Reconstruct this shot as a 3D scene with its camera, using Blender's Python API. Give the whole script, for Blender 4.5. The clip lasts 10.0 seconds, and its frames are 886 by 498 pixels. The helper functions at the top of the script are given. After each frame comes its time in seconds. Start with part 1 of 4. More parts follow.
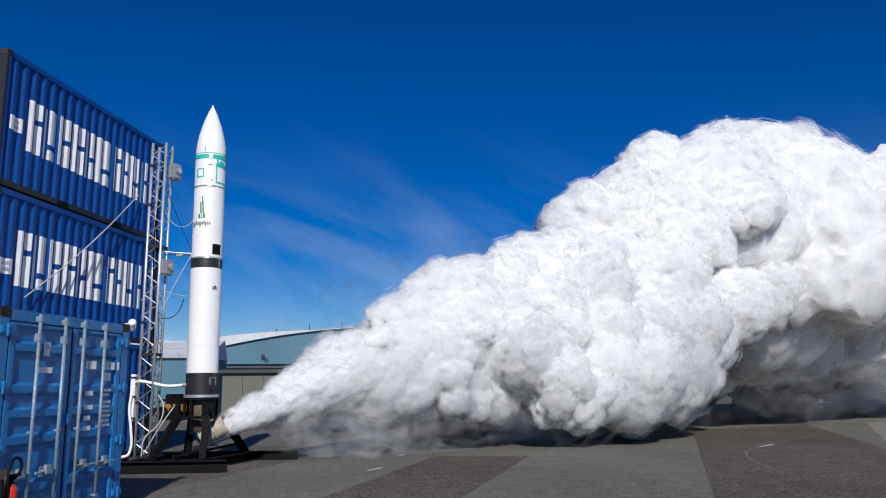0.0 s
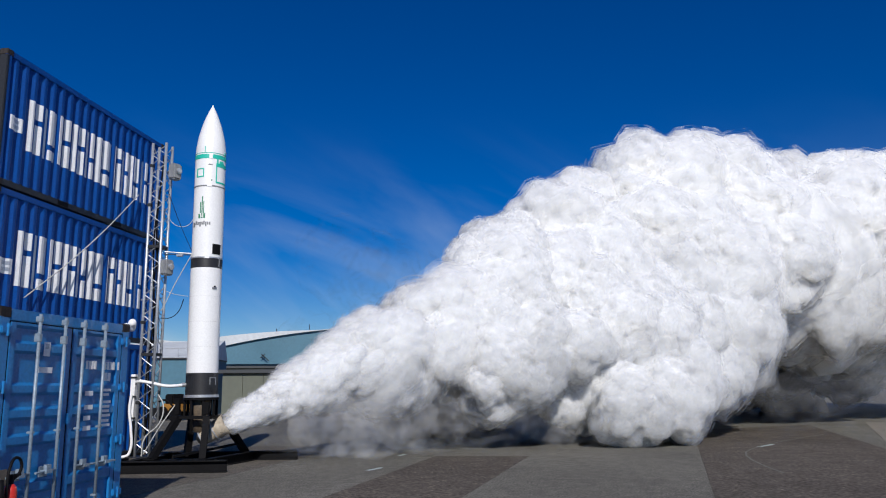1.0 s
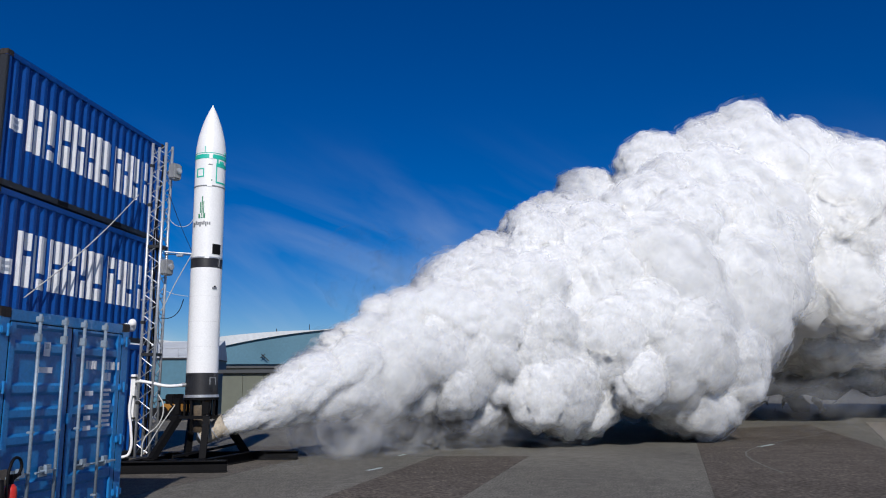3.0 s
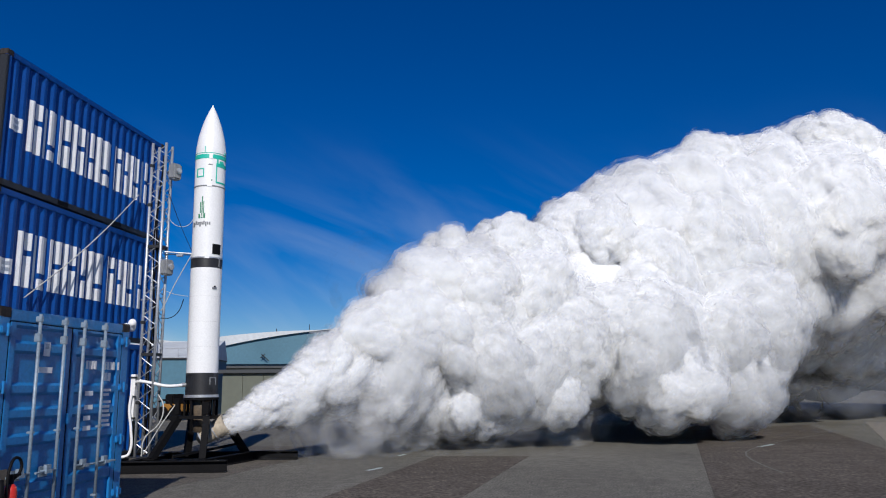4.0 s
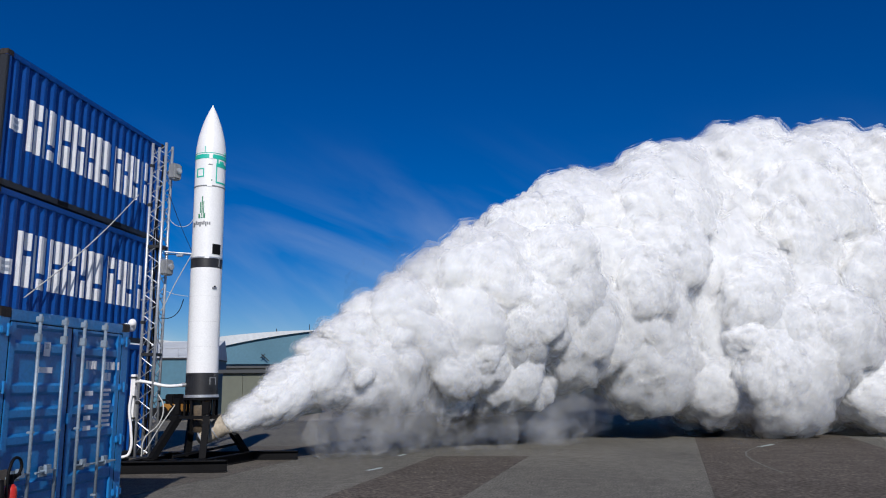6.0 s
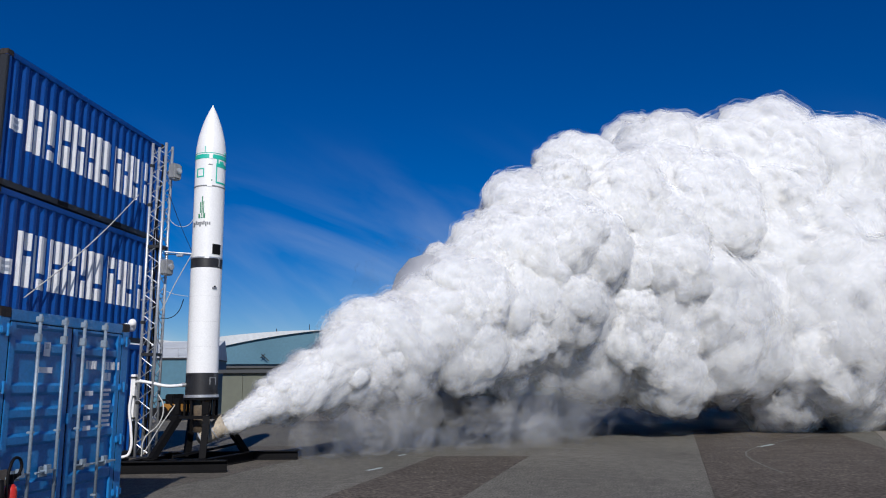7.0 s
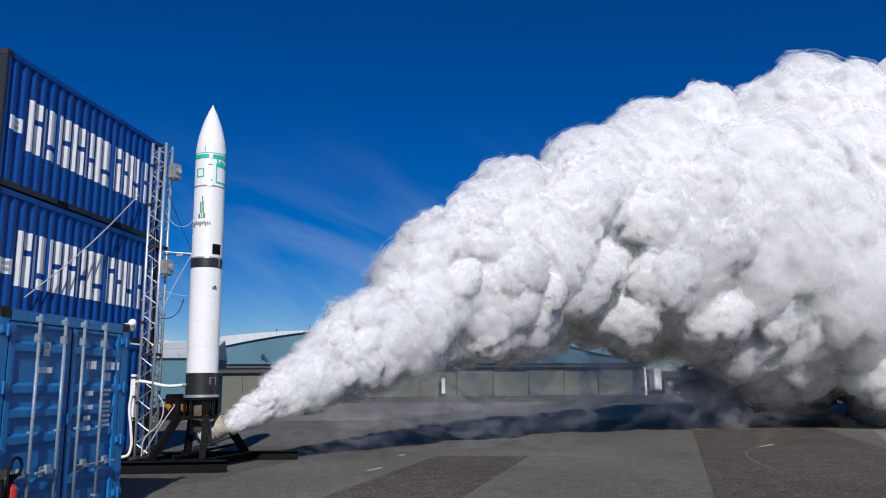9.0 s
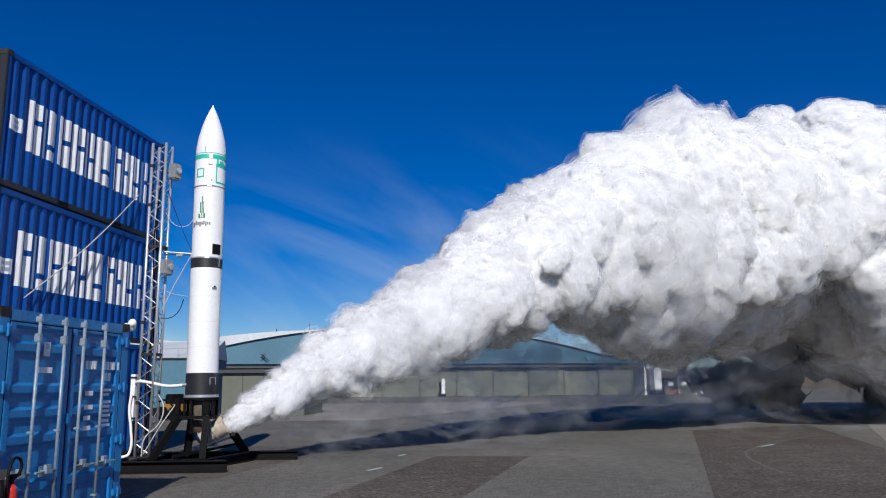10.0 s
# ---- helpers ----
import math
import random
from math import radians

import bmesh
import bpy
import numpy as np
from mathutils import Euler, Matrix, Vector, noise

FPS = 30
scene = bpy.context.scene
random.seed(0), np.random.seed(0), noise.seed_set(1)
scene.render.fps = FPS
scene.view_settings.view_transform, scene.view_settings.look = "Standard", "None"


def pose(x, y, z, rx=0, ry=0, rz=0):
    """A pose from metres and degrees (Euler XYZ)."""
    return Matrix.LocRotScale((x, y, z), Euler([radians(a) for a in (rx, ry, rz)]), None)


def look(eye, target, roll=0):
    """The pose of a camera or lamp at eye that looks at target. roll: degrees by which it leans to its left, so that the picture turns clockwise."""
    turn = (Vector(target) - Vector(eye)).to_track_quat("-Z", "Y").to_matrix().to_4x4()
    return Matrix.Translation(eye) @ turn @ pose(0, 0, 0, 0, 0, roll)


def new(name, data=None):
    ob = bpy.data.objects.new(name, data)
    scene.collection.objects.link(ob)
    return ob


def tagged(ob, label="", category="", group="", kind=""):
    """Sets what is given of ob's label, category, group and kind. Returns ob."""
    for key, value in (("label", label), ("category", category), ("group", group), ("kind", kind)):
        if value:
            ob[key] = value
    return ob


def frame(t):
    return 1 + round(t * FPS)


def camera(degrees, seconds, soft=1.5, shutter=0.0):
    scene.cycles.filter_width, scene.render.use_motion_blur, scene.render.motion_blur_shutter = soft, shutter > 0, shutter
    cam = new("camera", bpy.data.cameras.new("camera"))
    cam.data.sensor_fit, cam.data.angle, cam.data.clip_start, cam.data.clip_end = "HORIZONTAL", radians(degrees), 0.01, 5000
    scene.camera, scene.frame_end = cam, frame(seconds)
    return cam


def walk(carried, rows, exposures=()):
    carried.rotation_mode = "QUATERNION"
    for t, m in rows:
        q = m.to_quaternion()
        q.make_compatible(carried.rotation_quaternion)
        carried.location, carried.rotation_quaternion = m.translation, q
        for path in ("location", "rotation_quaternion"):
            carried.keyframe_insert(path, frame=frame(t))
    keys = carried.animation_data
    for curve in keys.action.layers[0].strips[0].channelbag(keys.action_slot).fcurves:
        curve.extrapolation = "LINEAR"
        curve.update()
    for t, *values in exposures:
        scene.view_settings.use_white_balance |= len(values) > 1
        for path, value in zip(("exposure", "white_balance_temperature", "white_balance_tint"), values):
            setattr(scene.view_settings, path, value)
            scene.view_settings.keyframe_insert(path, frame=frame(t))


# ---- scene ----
EYE = (9.85, -12.49, 1.62)
AIM = (EYE[0] - 0.1291, EYE[1] + 0.9761, EYE[2] + 0.1747)
cam = camera(59.44, 10.0, soft=1.1)
walk(cam, [(0.0, look(EYE, AIM, -0.44)), (10.0, look(EYE, AIM, -0.44))],
     exposures=[(0.0, 0.12), (1.5, 0.02), (4.5, 0.02), (7.5, 0.03), (8.5, 0.05), (9.2, 0.07), (10.0, 0.18)])

# ---- daylight ----
SUN_EL = radians(34)
SUN_DIR = Vector((0.2307 * math.cos(SUN_EL), -0.973 * math.cos(SUN_EL), math.sin(SUN_EL)))
world = bpy.data.worlds.new("daylight")
scene.world = world
world.use_nodes = True


def build_world():
    nt = world.node_tree
    nt.nodes.clear()
    out = nt.nodes.new("ShaderNodeOutputWorld")
    bg = nt.nodes.new("ShaderNodeBackground")
    sky = nt.nodes.new("ShaderNodeTexSky")
    sky.sky_type, sky.sun_disc = "NISHITA", False
    sky.sun_elevation = SUN_EL
    sky.sun_rotation = math.atan2(SUN_DIR.x, SUN_DIR.y)
    sky.air_density, sky.dust_density, sky.ozone_density = 0.9, 0.0, 6.0
    hsv = nt.nodes.new("ShaderNodeHueSaturation")
    hsv.inputs["Saturation"].default_value = 1.42
    hsv.inputs["Hue"].default_value = 0.516
    nt.links.new(sky.outputs[0], hsv.inputs["Color"])
    # thin streaks of high cloud low over the roofs
    co = nt.nodes.new("ShaderNodeTexCoord")
    mp = nt.nodes.new("ShaderNodeMapping")
    mp.inputs["Rotation"].default_value = (0.0, radians(-27), 0.0)
    mp2 = nt.nodes.new("ShaderNodeMapping")
    mp2.inputs["Location"].default_value = (0.35, 0.0, 0.2)
    mp2.inputs["Scale"].default_value = (2.2, 1.0, 8.0)
    nt.links.new(mp.outputs[0], mp2.inputs["Vector"])
    nz = nt.nodes.new("ShaderNodeTexNoise")
    nz.inputs["Scale"].default_value, nz.inputs["Detail"].default_value = 1.3, 7.0
    nz.inputs["Distortion"].default_value = 0.5
    ramp = nt.nodes.new("ShaderNodeMapRange")
    ramp.inputs["From Min"].default_value, ramp.inputs["From Max"].default_value = 0.46, 0.92
    sep = nt.nodes.new("ShaderNodeSeparateXYZ")
    low = nt.nodes.new("ShaderNodeMapRange")
    low.interpolation_type = "SMOOTHERSTEP"
    low.inputs["From Min"].default_value, low.inputs["From Max"].default_value = 0.36, 0.06
    low.inputs["To Min"].default_value, low.inputs["To Max"].default_value = 0.0, 0.62
    mul = nt.nodes.new("ShaderNodeMath")
    mul.operation = "MULTIPLY"
    mix = nt.nodes.new("ShaderNodeMix")
    mix.data_type = "RGBA"
    mix.inputs["B"].default_value = (7.0, 8.4, 10.5, 1)
    nt.links.new(co.outputs["Generated"], mp.inputs["Vector"])
    nt.links.new(mp2.outputs[0], nz.inputs["Vector"])
    nt.links.new(nz.outputs["Fac"], ramp.inputs["Value"])
    nt.links.new(co.outputs["Generated"], sep.inputs[0])
    nt.links.new(sep.outputs["Z"], low.inputs["Value"])
    nt.links.new(ramp.outputs[0], mul.inputs[0])
    nt.links.new(low.outputs[0], mul.inputs[1])
    nt.links.new(mul.outputs[0], mix.inputs["Factor"])
    nt.links.new(hsv.outputs[0], mix.inputs["A"])
    nt.links.new(mix.outputs["Result"], bg.inputs["Color"])
    bg.inputs["Strength"].default_value = 0.065
    nt.links.new(bg.outputs[0], out.inputs[0])


build_world()
sun = new("sun", bpy.data.lights.new("sun", "SUN"))
sun.data.energy, sun.data.angle, sun.data.color = 3.8, radians(0.5), (1.0, 0.965, 0.925)
sun.matrix_world = look(SUN_DIR * 60, (0, 0, 0))


# ---- materials ----
def mat(name, color, rough=0.6, metal=0.0, grain=40.0, vary=0.15, stain=1.5, stain_amount=0.2, bump=0.1, spread=0.0, stain_color=None):
    """Base colour with fine grain, broad stains and a small relief, in metres."""
    m = bpy.data.materials.new(name)
    m.use_nodes = True
    nt = m.node_tree
    b = nt.nodes["Principled BSDF"]
    b.inputs["Roughness"].default_value, b.inputs["Metallic"].default_value = rough, metal
    co = nt.nodes.new("ShaderNodeTexCoord")
    fine, broad = nt.nodes.new("ShaderNodeTexNoise"), nt.nodes.new("ShaderNodeTexNoise")
    fine.inputs["Scale"].default_value, fine.inputs["Detail"].default_value = grain, 4
    broad.inputs["Scale"].default_value, broad.inputs["Detail"].default_value = stain, 6
    for n in (fine, broad):
        nt.links.new(co.outputs["Object"], n.inputs["Vector"])
    rf = nt.nodes.new("ShaderNodeMapRange")
    rf.inputs["From Min"].default_value, rf.inputs["From Max"].default_value = 0.36, 0.64
    rf.inputs["To Min"].default_value, rf.inputs["To Max"].default_value = 1 - vary, 1 + vary
    nt.links.new(fine.outputs["Fac"], rf.inputs["Value"])
    rb = nt.nodes.new("ShaderNodeMapRange")
    rb.inputs["From Min"].default_value, rb.inputs["From Max"].default_value = 0.45, 0.75
    rb.inputs["To Min"].default_value, rb.inputs["To Max"].default_value = 0.0, stain_amount
    nt.links.new(broad.outputs["Fac"], rb.inputs["Value"])
    mx = nt.nodes.new("ShaderNodeMix")
    mx.data_type = "RGBA"
    mx.inputs["A"].default_value = (*color, 1)
    mx.inputs["B"].default_value = (*(stain_color or tuple(c * 0.45 for c in color)), 1)
    nt.links.new(rb.outputs[0], mx.inputs["Factor"])
    sc = nt.nodes.new("ShaderNodeVectorMath")
    sc.operation = "SCALE"
    nt.links.new(mx.outputs["Result"], sc.inputs[0])
    nt.links.new(rf.outputs[0], sc.inputs["Scale"])
    last = sc.outputs[0]
    if spread:
        info = nt.nodes.new("ShaderNodeObjectInfo")
        ro = nt.nodes.new("ShaderNodeMapRange")
        ro.inputs["To Min"].default_value, ro.inputs["To Max"].default_value = 1 - spread, 1 + spread
        nt.links.new(info.outputs["Random"], ro.inputs["Value"])
        s2 = nt.nodes.new("ShaderNodeVectorMath")
        s2.operation = "SCALE"
        nt.links.new(last, s2.inputs[0])
        nt.links.new(ro.outputs[0], s2.inputs["Scale"])
        last = s2.outputs[0]
    nt.links.new(last, b.inputs["Base Color"])
    rr = nt.nodes.new("ShaderNodeMapRange")
    rr.inputs["To Min"].default_value, rr.inputs["To Max"].default_value = max(rough - 0.12, 0.05), min(rough + 0.12, 1)
    nt.links.new(broad.outputs["Fac"], rr.inputs["Value"])
    nt.links.new(rr.outputs[0], b.inputs["Roughness"])
    if bump:
        bp = nt.nodes.new("ShaderNodeBump")
        bp.inputs["Strength"].default_value, bp.inputs["Distance"].default_value = bump, 0.02
        nt.links.new(fine.outputs["Fac"], bp.inputs["Height"])
        nt.links.new(bp.outputs[0], b.inputs["Normal"])
    return m


def smoke_material(name, least, most, scale):
    """Dense white smoke: most light scatters back, some passes on into the next billow."""
    m = bpy.data.materials.new(name)
    m.use_nodes = True
    nt = m.node_tree
    nt.nodes.clear()
    out = nt.nodes.new("ShaderNodeOutputMaterial")
    clear, dif, tra = nt.nodes.new("ShaderNodeBsdfTransparent"), nt.nodes.new("ShaderNodeBsdfDiffuse"), nt.nodes.new("ShaderNodeBsdfTranslucent")
    dif.inputs["Color"].default_value = tra.inputs["Color"].default_value = (0.955, 0.963, 0.972, 1)
    both, mix = nt.nodes.new("ShaderNodeMixShader"), nt.nodes.new("ShaderNodeMixShader")
    both.inputs[0].default_value = 0.26
    nt.links.new(dif.outputs[0], both.inputs[1])
    nt.links.new(tra.outputs[0], both.inputs[2])
    co, nz, mr = nt.nodes.new("ShaderNodeTexCoord"), nt.nodes.new("ShaderNodeTexNoise"), nt.nodes.new("ShaderNodeMapRange")
    nz.inputs["Scale"].default_value, nz.inputs["Detail"].default_value = scale, 3
    mr.inputs["From Min"].default_value, mr.inputs["From Max"].default_value = 0.35, 0.65
    mr.inputs["To Min"].default_value, mr.inputs["To Max"].default_value = least, most
    nt.links.new(co.outputs["Object"], nz.inputs["Vector"])
    nt.links.new(nz.outputs["Fac"], mr.inputs["Value"])
    nt.links.new(mr.outputs[0], mix.inputs[0])
    nt.links.new(clear.outputs[0], mix.inputs[1])
    nt.links.new(both.outputs[0], mix.inputs[2])
    nt.links.new(mix.outputs[0], out.inputs[0])
    return m


def haze_material(name, least, most, scale, color=(0.98, 0.98, 0.98)):
    """Thin smoke: scatter in the given colour, mixed with clear air in soft patches."""
    m = bpy.data.materials.new(name)
    m.use_nodes = True
    nt = m.node_tree
    nt.nodes.clear()
    out = nt.nodes.new("ShaderNodeOutputMaterial")
    clear, dif, tra = nt.nodes.new("ShaderNodeBsdfTransparent"), nt.nodes.new("ShaderNodeBsdfDiffuse"), nt.nodes.new("ShaderNodeBsdfTranslucent")
    dif.inputs["Color"].default_value = tra.inputs["Color"].default_value = (*color, 1)
    both, mix = nt.nodes.new("ShaderNodeMixShader"), nt.nodes.new("ShaderNodeMixShader")
    both.inputs[0].default_value = 0.48
    nt.links.new(dif.outputs[0], both.inputs[1])
    nt.links.new(tra.outputs[0], both.inputs[2])
    co, nz, mr = nt.nodes.new("ShaderNodeTexCoord"), nt.nodes.new("ShaderNodeTexNoise"), nt.nodes.new("ShaderNodeMapRange")
    nz.inputs["Scale"].default_value, nz.inputs["Detail"].default_value = scale, 5
    mr.inputs["From Min"].default_value, mr.inputs["From Max"].default_value = 0.35, 0.68
    mr.inputs["To Min"].default_value, mr.inputs["To Max"].default_value = least, most
    nt.links.new(co.outputs["Object"], nz.inputs["Vector"])
    nt.links.new(nz.outputs["Fac"], mr.inputs["Value"])
    nt.links.new(mr.outputs[0], mix.inputs[0])
    nt.links.new(clear.outputs[0], mix.inputs[1])
    nt.links.new(both.outputs[0], mix.inputs[2])
    nt.links.new(mix.outputs[0], out.inputs[0])
    return m


BLUE = mat("container_blue", (0.003, 0.072, 0.31), 0.5, 0, 25, 0.1, 1.2, 0.35, 0.05, stain_color=(0.01, 0.05, 0.22))
BLUE.node_tree.nodes["Principled BSDF"].inputs["Specular IOR Level"].default_value = 0.25
DOOR_BLUE = mat("door_blue", (0.009, 0.185, 0.47), 0.45, 0, 25, 0.1, 1.6, 0.4, 0.06, stain_color=(0.01, 0.09, 0.30))
DARK_STEEL = mat("dark_steel", (0.03, 0.032, 0.036), 0.5, 0.3, 30, 0.2, 2, 0.3, 0.08)
BLACK = mat("black_paint", (0.006, 0.006, 0.007), 0.65, 0, 30, 0.2, 2, 0.3, 0.05)
BLACK.node_tree.nodes["Principled BSDF"].inputs["Specular IOR Level"].default_value = 0.12
GALV = mat("galvanised_steel", (0.55, 0.57, 0.6), 0.4, 0.6, 40, 0.12, 3, 0.3, 0.05)
BAR = mat("worn_bar_paint", (0.24, 0.31, 0.38), 0.45, 0.2, 30, 0.12, 5, 0.5, 0.05, stain_color=(0.18, 0.17, 0.16))
WHITE = mat("white_paint", (0.86, 0.86, 0.85), 0.4, 0, 30, 0.04, 2, 0.1, 0.03)
LETTER = mat("letter_paint", (0.84, 0.84, 0.84), 0.5, 0, 30, 0.06, 3.5, 0.25, 0.05)
RUST = mat("rusty_edge", (0.032, 0.025, 0.022), 0.7, 0.2, 25, 0.3, 3, 0.5, 0.15)
TEAL = mat("teal_paint", (0.02, 0.50, 0.38), 0.45, 0, 30, 0.08, 2, 0.1, 0.02)
CREAM = mat("scorched_cream", (0.46, 0.40, 0.31), 0.6, 0, 20, 0.15, 6, 0.7, 0.1, stain_color=(0.2, 0.15, 0.10))
PALE = mat("pale_concrete", (0.21, 0.19, 0.16), 0.9, 0, 20, 0.25, 0.3, 0.3, 0.2)
TEAL_WALL = mat("teal_cladding", (0.065, 0.17, 0.235), 0.6, 0, 3, 0.06, 0.15, 0.25, 0.05)
GREY_DOOR = mat("grey_green_door", (0.125, 0.135, 0.105), 0.6, 0, 3, 0.06, 0.2, 0.25, 0.05)
ROOF = mat("pale_roof", (0.55, 0.58, 0.6), 0.6, 0, 2, 0.06, 0.2, 0.2, 0.05)
SMOKE = smoke_material("smoke", 0.85, 1.0, 2.2)
HAZE = [smoke_material("haze", a, z, k) for a, z, k in ((0.45, 0.80, 2.6), (0.15, 0.60, 3.0), (-0.08, 0.42, 3.2), (-0.28, 0.26, 3.2))]
JET_HAZE = [smoke_material("jet_haze", a, z, k) for a, z, k in ((0.40, 0.70, 2.0), (0.18, 0.48, 2.2), (0.0, 0.32, 2.4), (-0.14, 0.22, 2.6))]
MIST = haze_material("ground_mist", -0.05, 0.05, 1.6, (0.85, 0.88, 0.93))
LOW_SMOKE = haze_material("low_smoke", -0.04, 0.22, 1.5, (0.92, 0.93, 0.95))
# the wisps' shade is put into this dark blue-grey colour
WISP = haze_material("shaded_wisp", -0.08, 0.075, 2.0, (0.25, 0.29, 0.35))
scene.cycles.transparent_max_bounces = 40


def paving(name, color, stone, amount, grain, bump):
    """Rolled asphalt: fine grit, scattered pale stones, broad patches and tyre-dark wear."""
    m = bpy.data.materials.new(name)
    m.use_nodes = True
    nt = m.node_tree
    b = nt.nodes["Principled BSDF"]
    b.inputs["Roughness"].default_value, b.inputs["Specular IOR Level"].default_value = 0.92, 0.25
    co = nt.nodes.new("ShaderNodeTexCoord")
    tex = {}
    for key, scale, detail in (("grit", grain, 3), ("clump", grain * 0.16, 4), ("broad", 0.22, 6), ("fleck", 0.9, 5)):
        n = nt.nodes.new("ShaderNodeTexNoise")
        n.inputs["Scale"].default_value, n.inputs["Detail"].default_value = scale, detail
        nt.links.new(co.outputs["Object"], n.inputs["Vector"])
        tex[key] = n.outputs["Fac"]
    vo = nt.nodes.new("ShaderNodeTexVoronoi")
    vo.inputs["Scale"].default_value = grain * 0.55
    nt.links.new(co.outputs["Object"], vo.inputs["Vector"])

    def ranged(src, a, z, lo, hi):
        r = nt.nodes.new("ShaderNodeMapRange")
        for k, v in zip(("From Min", "From Max", "To Min", "To Max"), (a, z, lo, hi)):
            r.inputs[k].default_value = v
        nt.links.new(src, r.inputs["Value"])
        return r.outputs[0]

    def times(x, y):
        n = nt.nodes.new("ShaderNodeMath")
        n.operation = "MULTIPLY"
        nt.links.new(x, n.inputs[0])
        nt.links.new(y, n.inputs[1])
        return n.outputs[0]

    tone = times(times(ranged(tex["grit"], 0.36, 0.64, 0.5, 1.5), ranged(tex["clump"], 0.35, 0.65, 0.84, 1.16)),
                 times(ranged(tex["broad"], 0.35, 0.65, 0.85, 1.15), ranged(tex["fleck"], 0.55, 0.72, 1.0, 0.8)))
    sc = nt.nodes.new("ShaderNodeVectorMath")
    sc.operation = "SCALE"
    sc.inputs[0].default_value = color
    nt.links.new(tone, sc.inputs["Scale"])
    mx = nt.nodes.new("ShaderNodeMix")
    mx.data_type = "RGBA"
    mx.inputs["B"].default_value = (*stone, 1)
    nt.links.new(sc.outputs[0], mx.inputs["A"])
    nt.links.new(times(ranged(vo.outputs["Distance"], 0.10, 0.22, 1.0, 0.0), ranged(tex["clump"], 0.48, 0.6, 0.0, amount)), mx.inputs["Factor"])
    nt.links.new(mx.outputs["Result"], b.inputs["Base Color"])
    bp = nt.nodes.new("ShaderNodeBump")
    bp.inputs["Strength"].default_value, bp.inputs["Distance"].default_value = bump, 0.03
    nt.links.new(tex["grit"], bp.inputs["Height"])
    nt.links.new(bp.outputs[0], b.inputs["Normal"])
    return m


ASPHALT = paving("asphalt", (0.138, 0.131, 0.112), (0.26, 0.24, 0.2), 0.6, 30, 0.45)
PATCH = paving("coarse_asphalt", (0.088, 0.074, 0.061), (0.30, 0.26, 0.21), 1.0, 14, 0.9)
OLD = paving("old_asphalt", (0.112, 0.100, 0.084), (0.2, 0.17, 0.14), 0.6, 26, 0.5)

# ---- mesh helpers ----
def part(name, bm, material, parent=None, label="", smooth=False):
    me = bpy.data.meshes.new(name)
    bm.to_mesh(me)
    bm.free()
    me.materials.append(material)
    if smooth:
        me.polygons.foreach_set("use_smooth", [True] * len(me.polygons))
    ob = new(name, me)
    ob.parent = parent
    return tagged(ob, label)


def box(bm, x0, x1, y0, y1, z0, z1, m=None):
    vs = [bm.verts.new((x, y, z)) for z in (z0, z1) for y in (y0, y1) for x in (x0, x1)]
    if m is not None:
        for v in vs:
            v.co = m @ v.co
    for f in ((0, 2, 3, 1), (4, 5, 7, 6), (0, 1, 5, 4), (2, 6, 7, 3), (0, 4, 6, 2), (1, 3, 7, 5)):
        bm.faces.new([vs[i] for i in f])
    return bm


def boxed(x0, x1, y0, y1, z0, z1, bevel=0.0):
    bm = box(bmesh.new(), x0, x1, y0, y1, z0, z1)
    if bevel:
        bmesh.ops.bevel(bm, geom=bm.edges[:], offset=bevel, segments=2, affect="EDGES")
    return bm


def rod(bm, a, b, r, n=10, r2=None):
    a, b = Vector(a), Vector(b)
    q = (b - a).to_track_quat("Z", "Y").to_matrix()
    rings = []
    for c, rad in ((a, r), (b, r if r2 is None else r2)):
        rings.append([bm.verts.new(c + q @ Vector((rad * math.cos(k * math.tau / n), rad * math.sin(k * math.tau / n), 0))) for k in range(n)])
    for k in range(n):
        bm.faces.new((rings[0][k], rings[0][(k + 1) % n], rings[1][(k + 1) % n], rings[1][k]))
    bm.faces.new(rings[0][::-1])
    bm.faces.new(rings[1])
    return bm


def beam(bm, a, b, w, h):
    """A box-section bar of width w and height h from a to b."""
    a, b = Vector(a), Vector(b)
    d = b - a
    m = Matrix.Translation((a + b) / 2) @ d.to_track_quat("Y", "Z").to_matrix().to_4x4()
    return box(bm, -w / 2, w / 2, -d.length / 2, d.length / 2, -h / 2, h / 2, m)


def lathe(bm, prof, n=48, m=None, caps=True):
    rings = []
    for r, z in prof:
        ring = [bm.verts.new((r * math.cos(k * math.tau / n), r * math.sin(k * math.tau / n), z)) for k in range(n)]
        if m is not None:
            for v in ring:
                v.co = m @ v.co
        rings.append(ring)
    for a, b in zip(rings, rings[1:]):
        for k in range(n):
            bm.faces.new((a[k], a[(k + 1) % n], b[(k + 1) % n], b[k]))
    if caps:
        bm.faces.new(rings[0][::-1])
        bm.faces.new(rings[-1])
    return bm


def thing(name, m, label, category, group=""):
    ob = new(name)
    ob.matrix_world = m
    return tagged(ob, label, category, group)


def tube(name, points, r, material, parent=None, label=""):
    """A smooth cable through the points."""
    cu = bpy.data.curves.new(name, "CURVE")
    cu.dimensions, cu.bevel_depth, cu.bevel_resolution, cu.resolution_u = "3D", r, 2, 8
    sp = cu.splines.new("BEZIER")
    sp.bezier_points.add(len(points) - 1)
    for bp, co in zip(sp.bezier_points, points):
        bp.co, bp.handle_left_type, bp.handle_right_type = co, "AUTO", "AUTO"
    cu.materials.append(material)
    ob = new(name, cu)
    ob.parent = parent
    return tagged(ob, label)


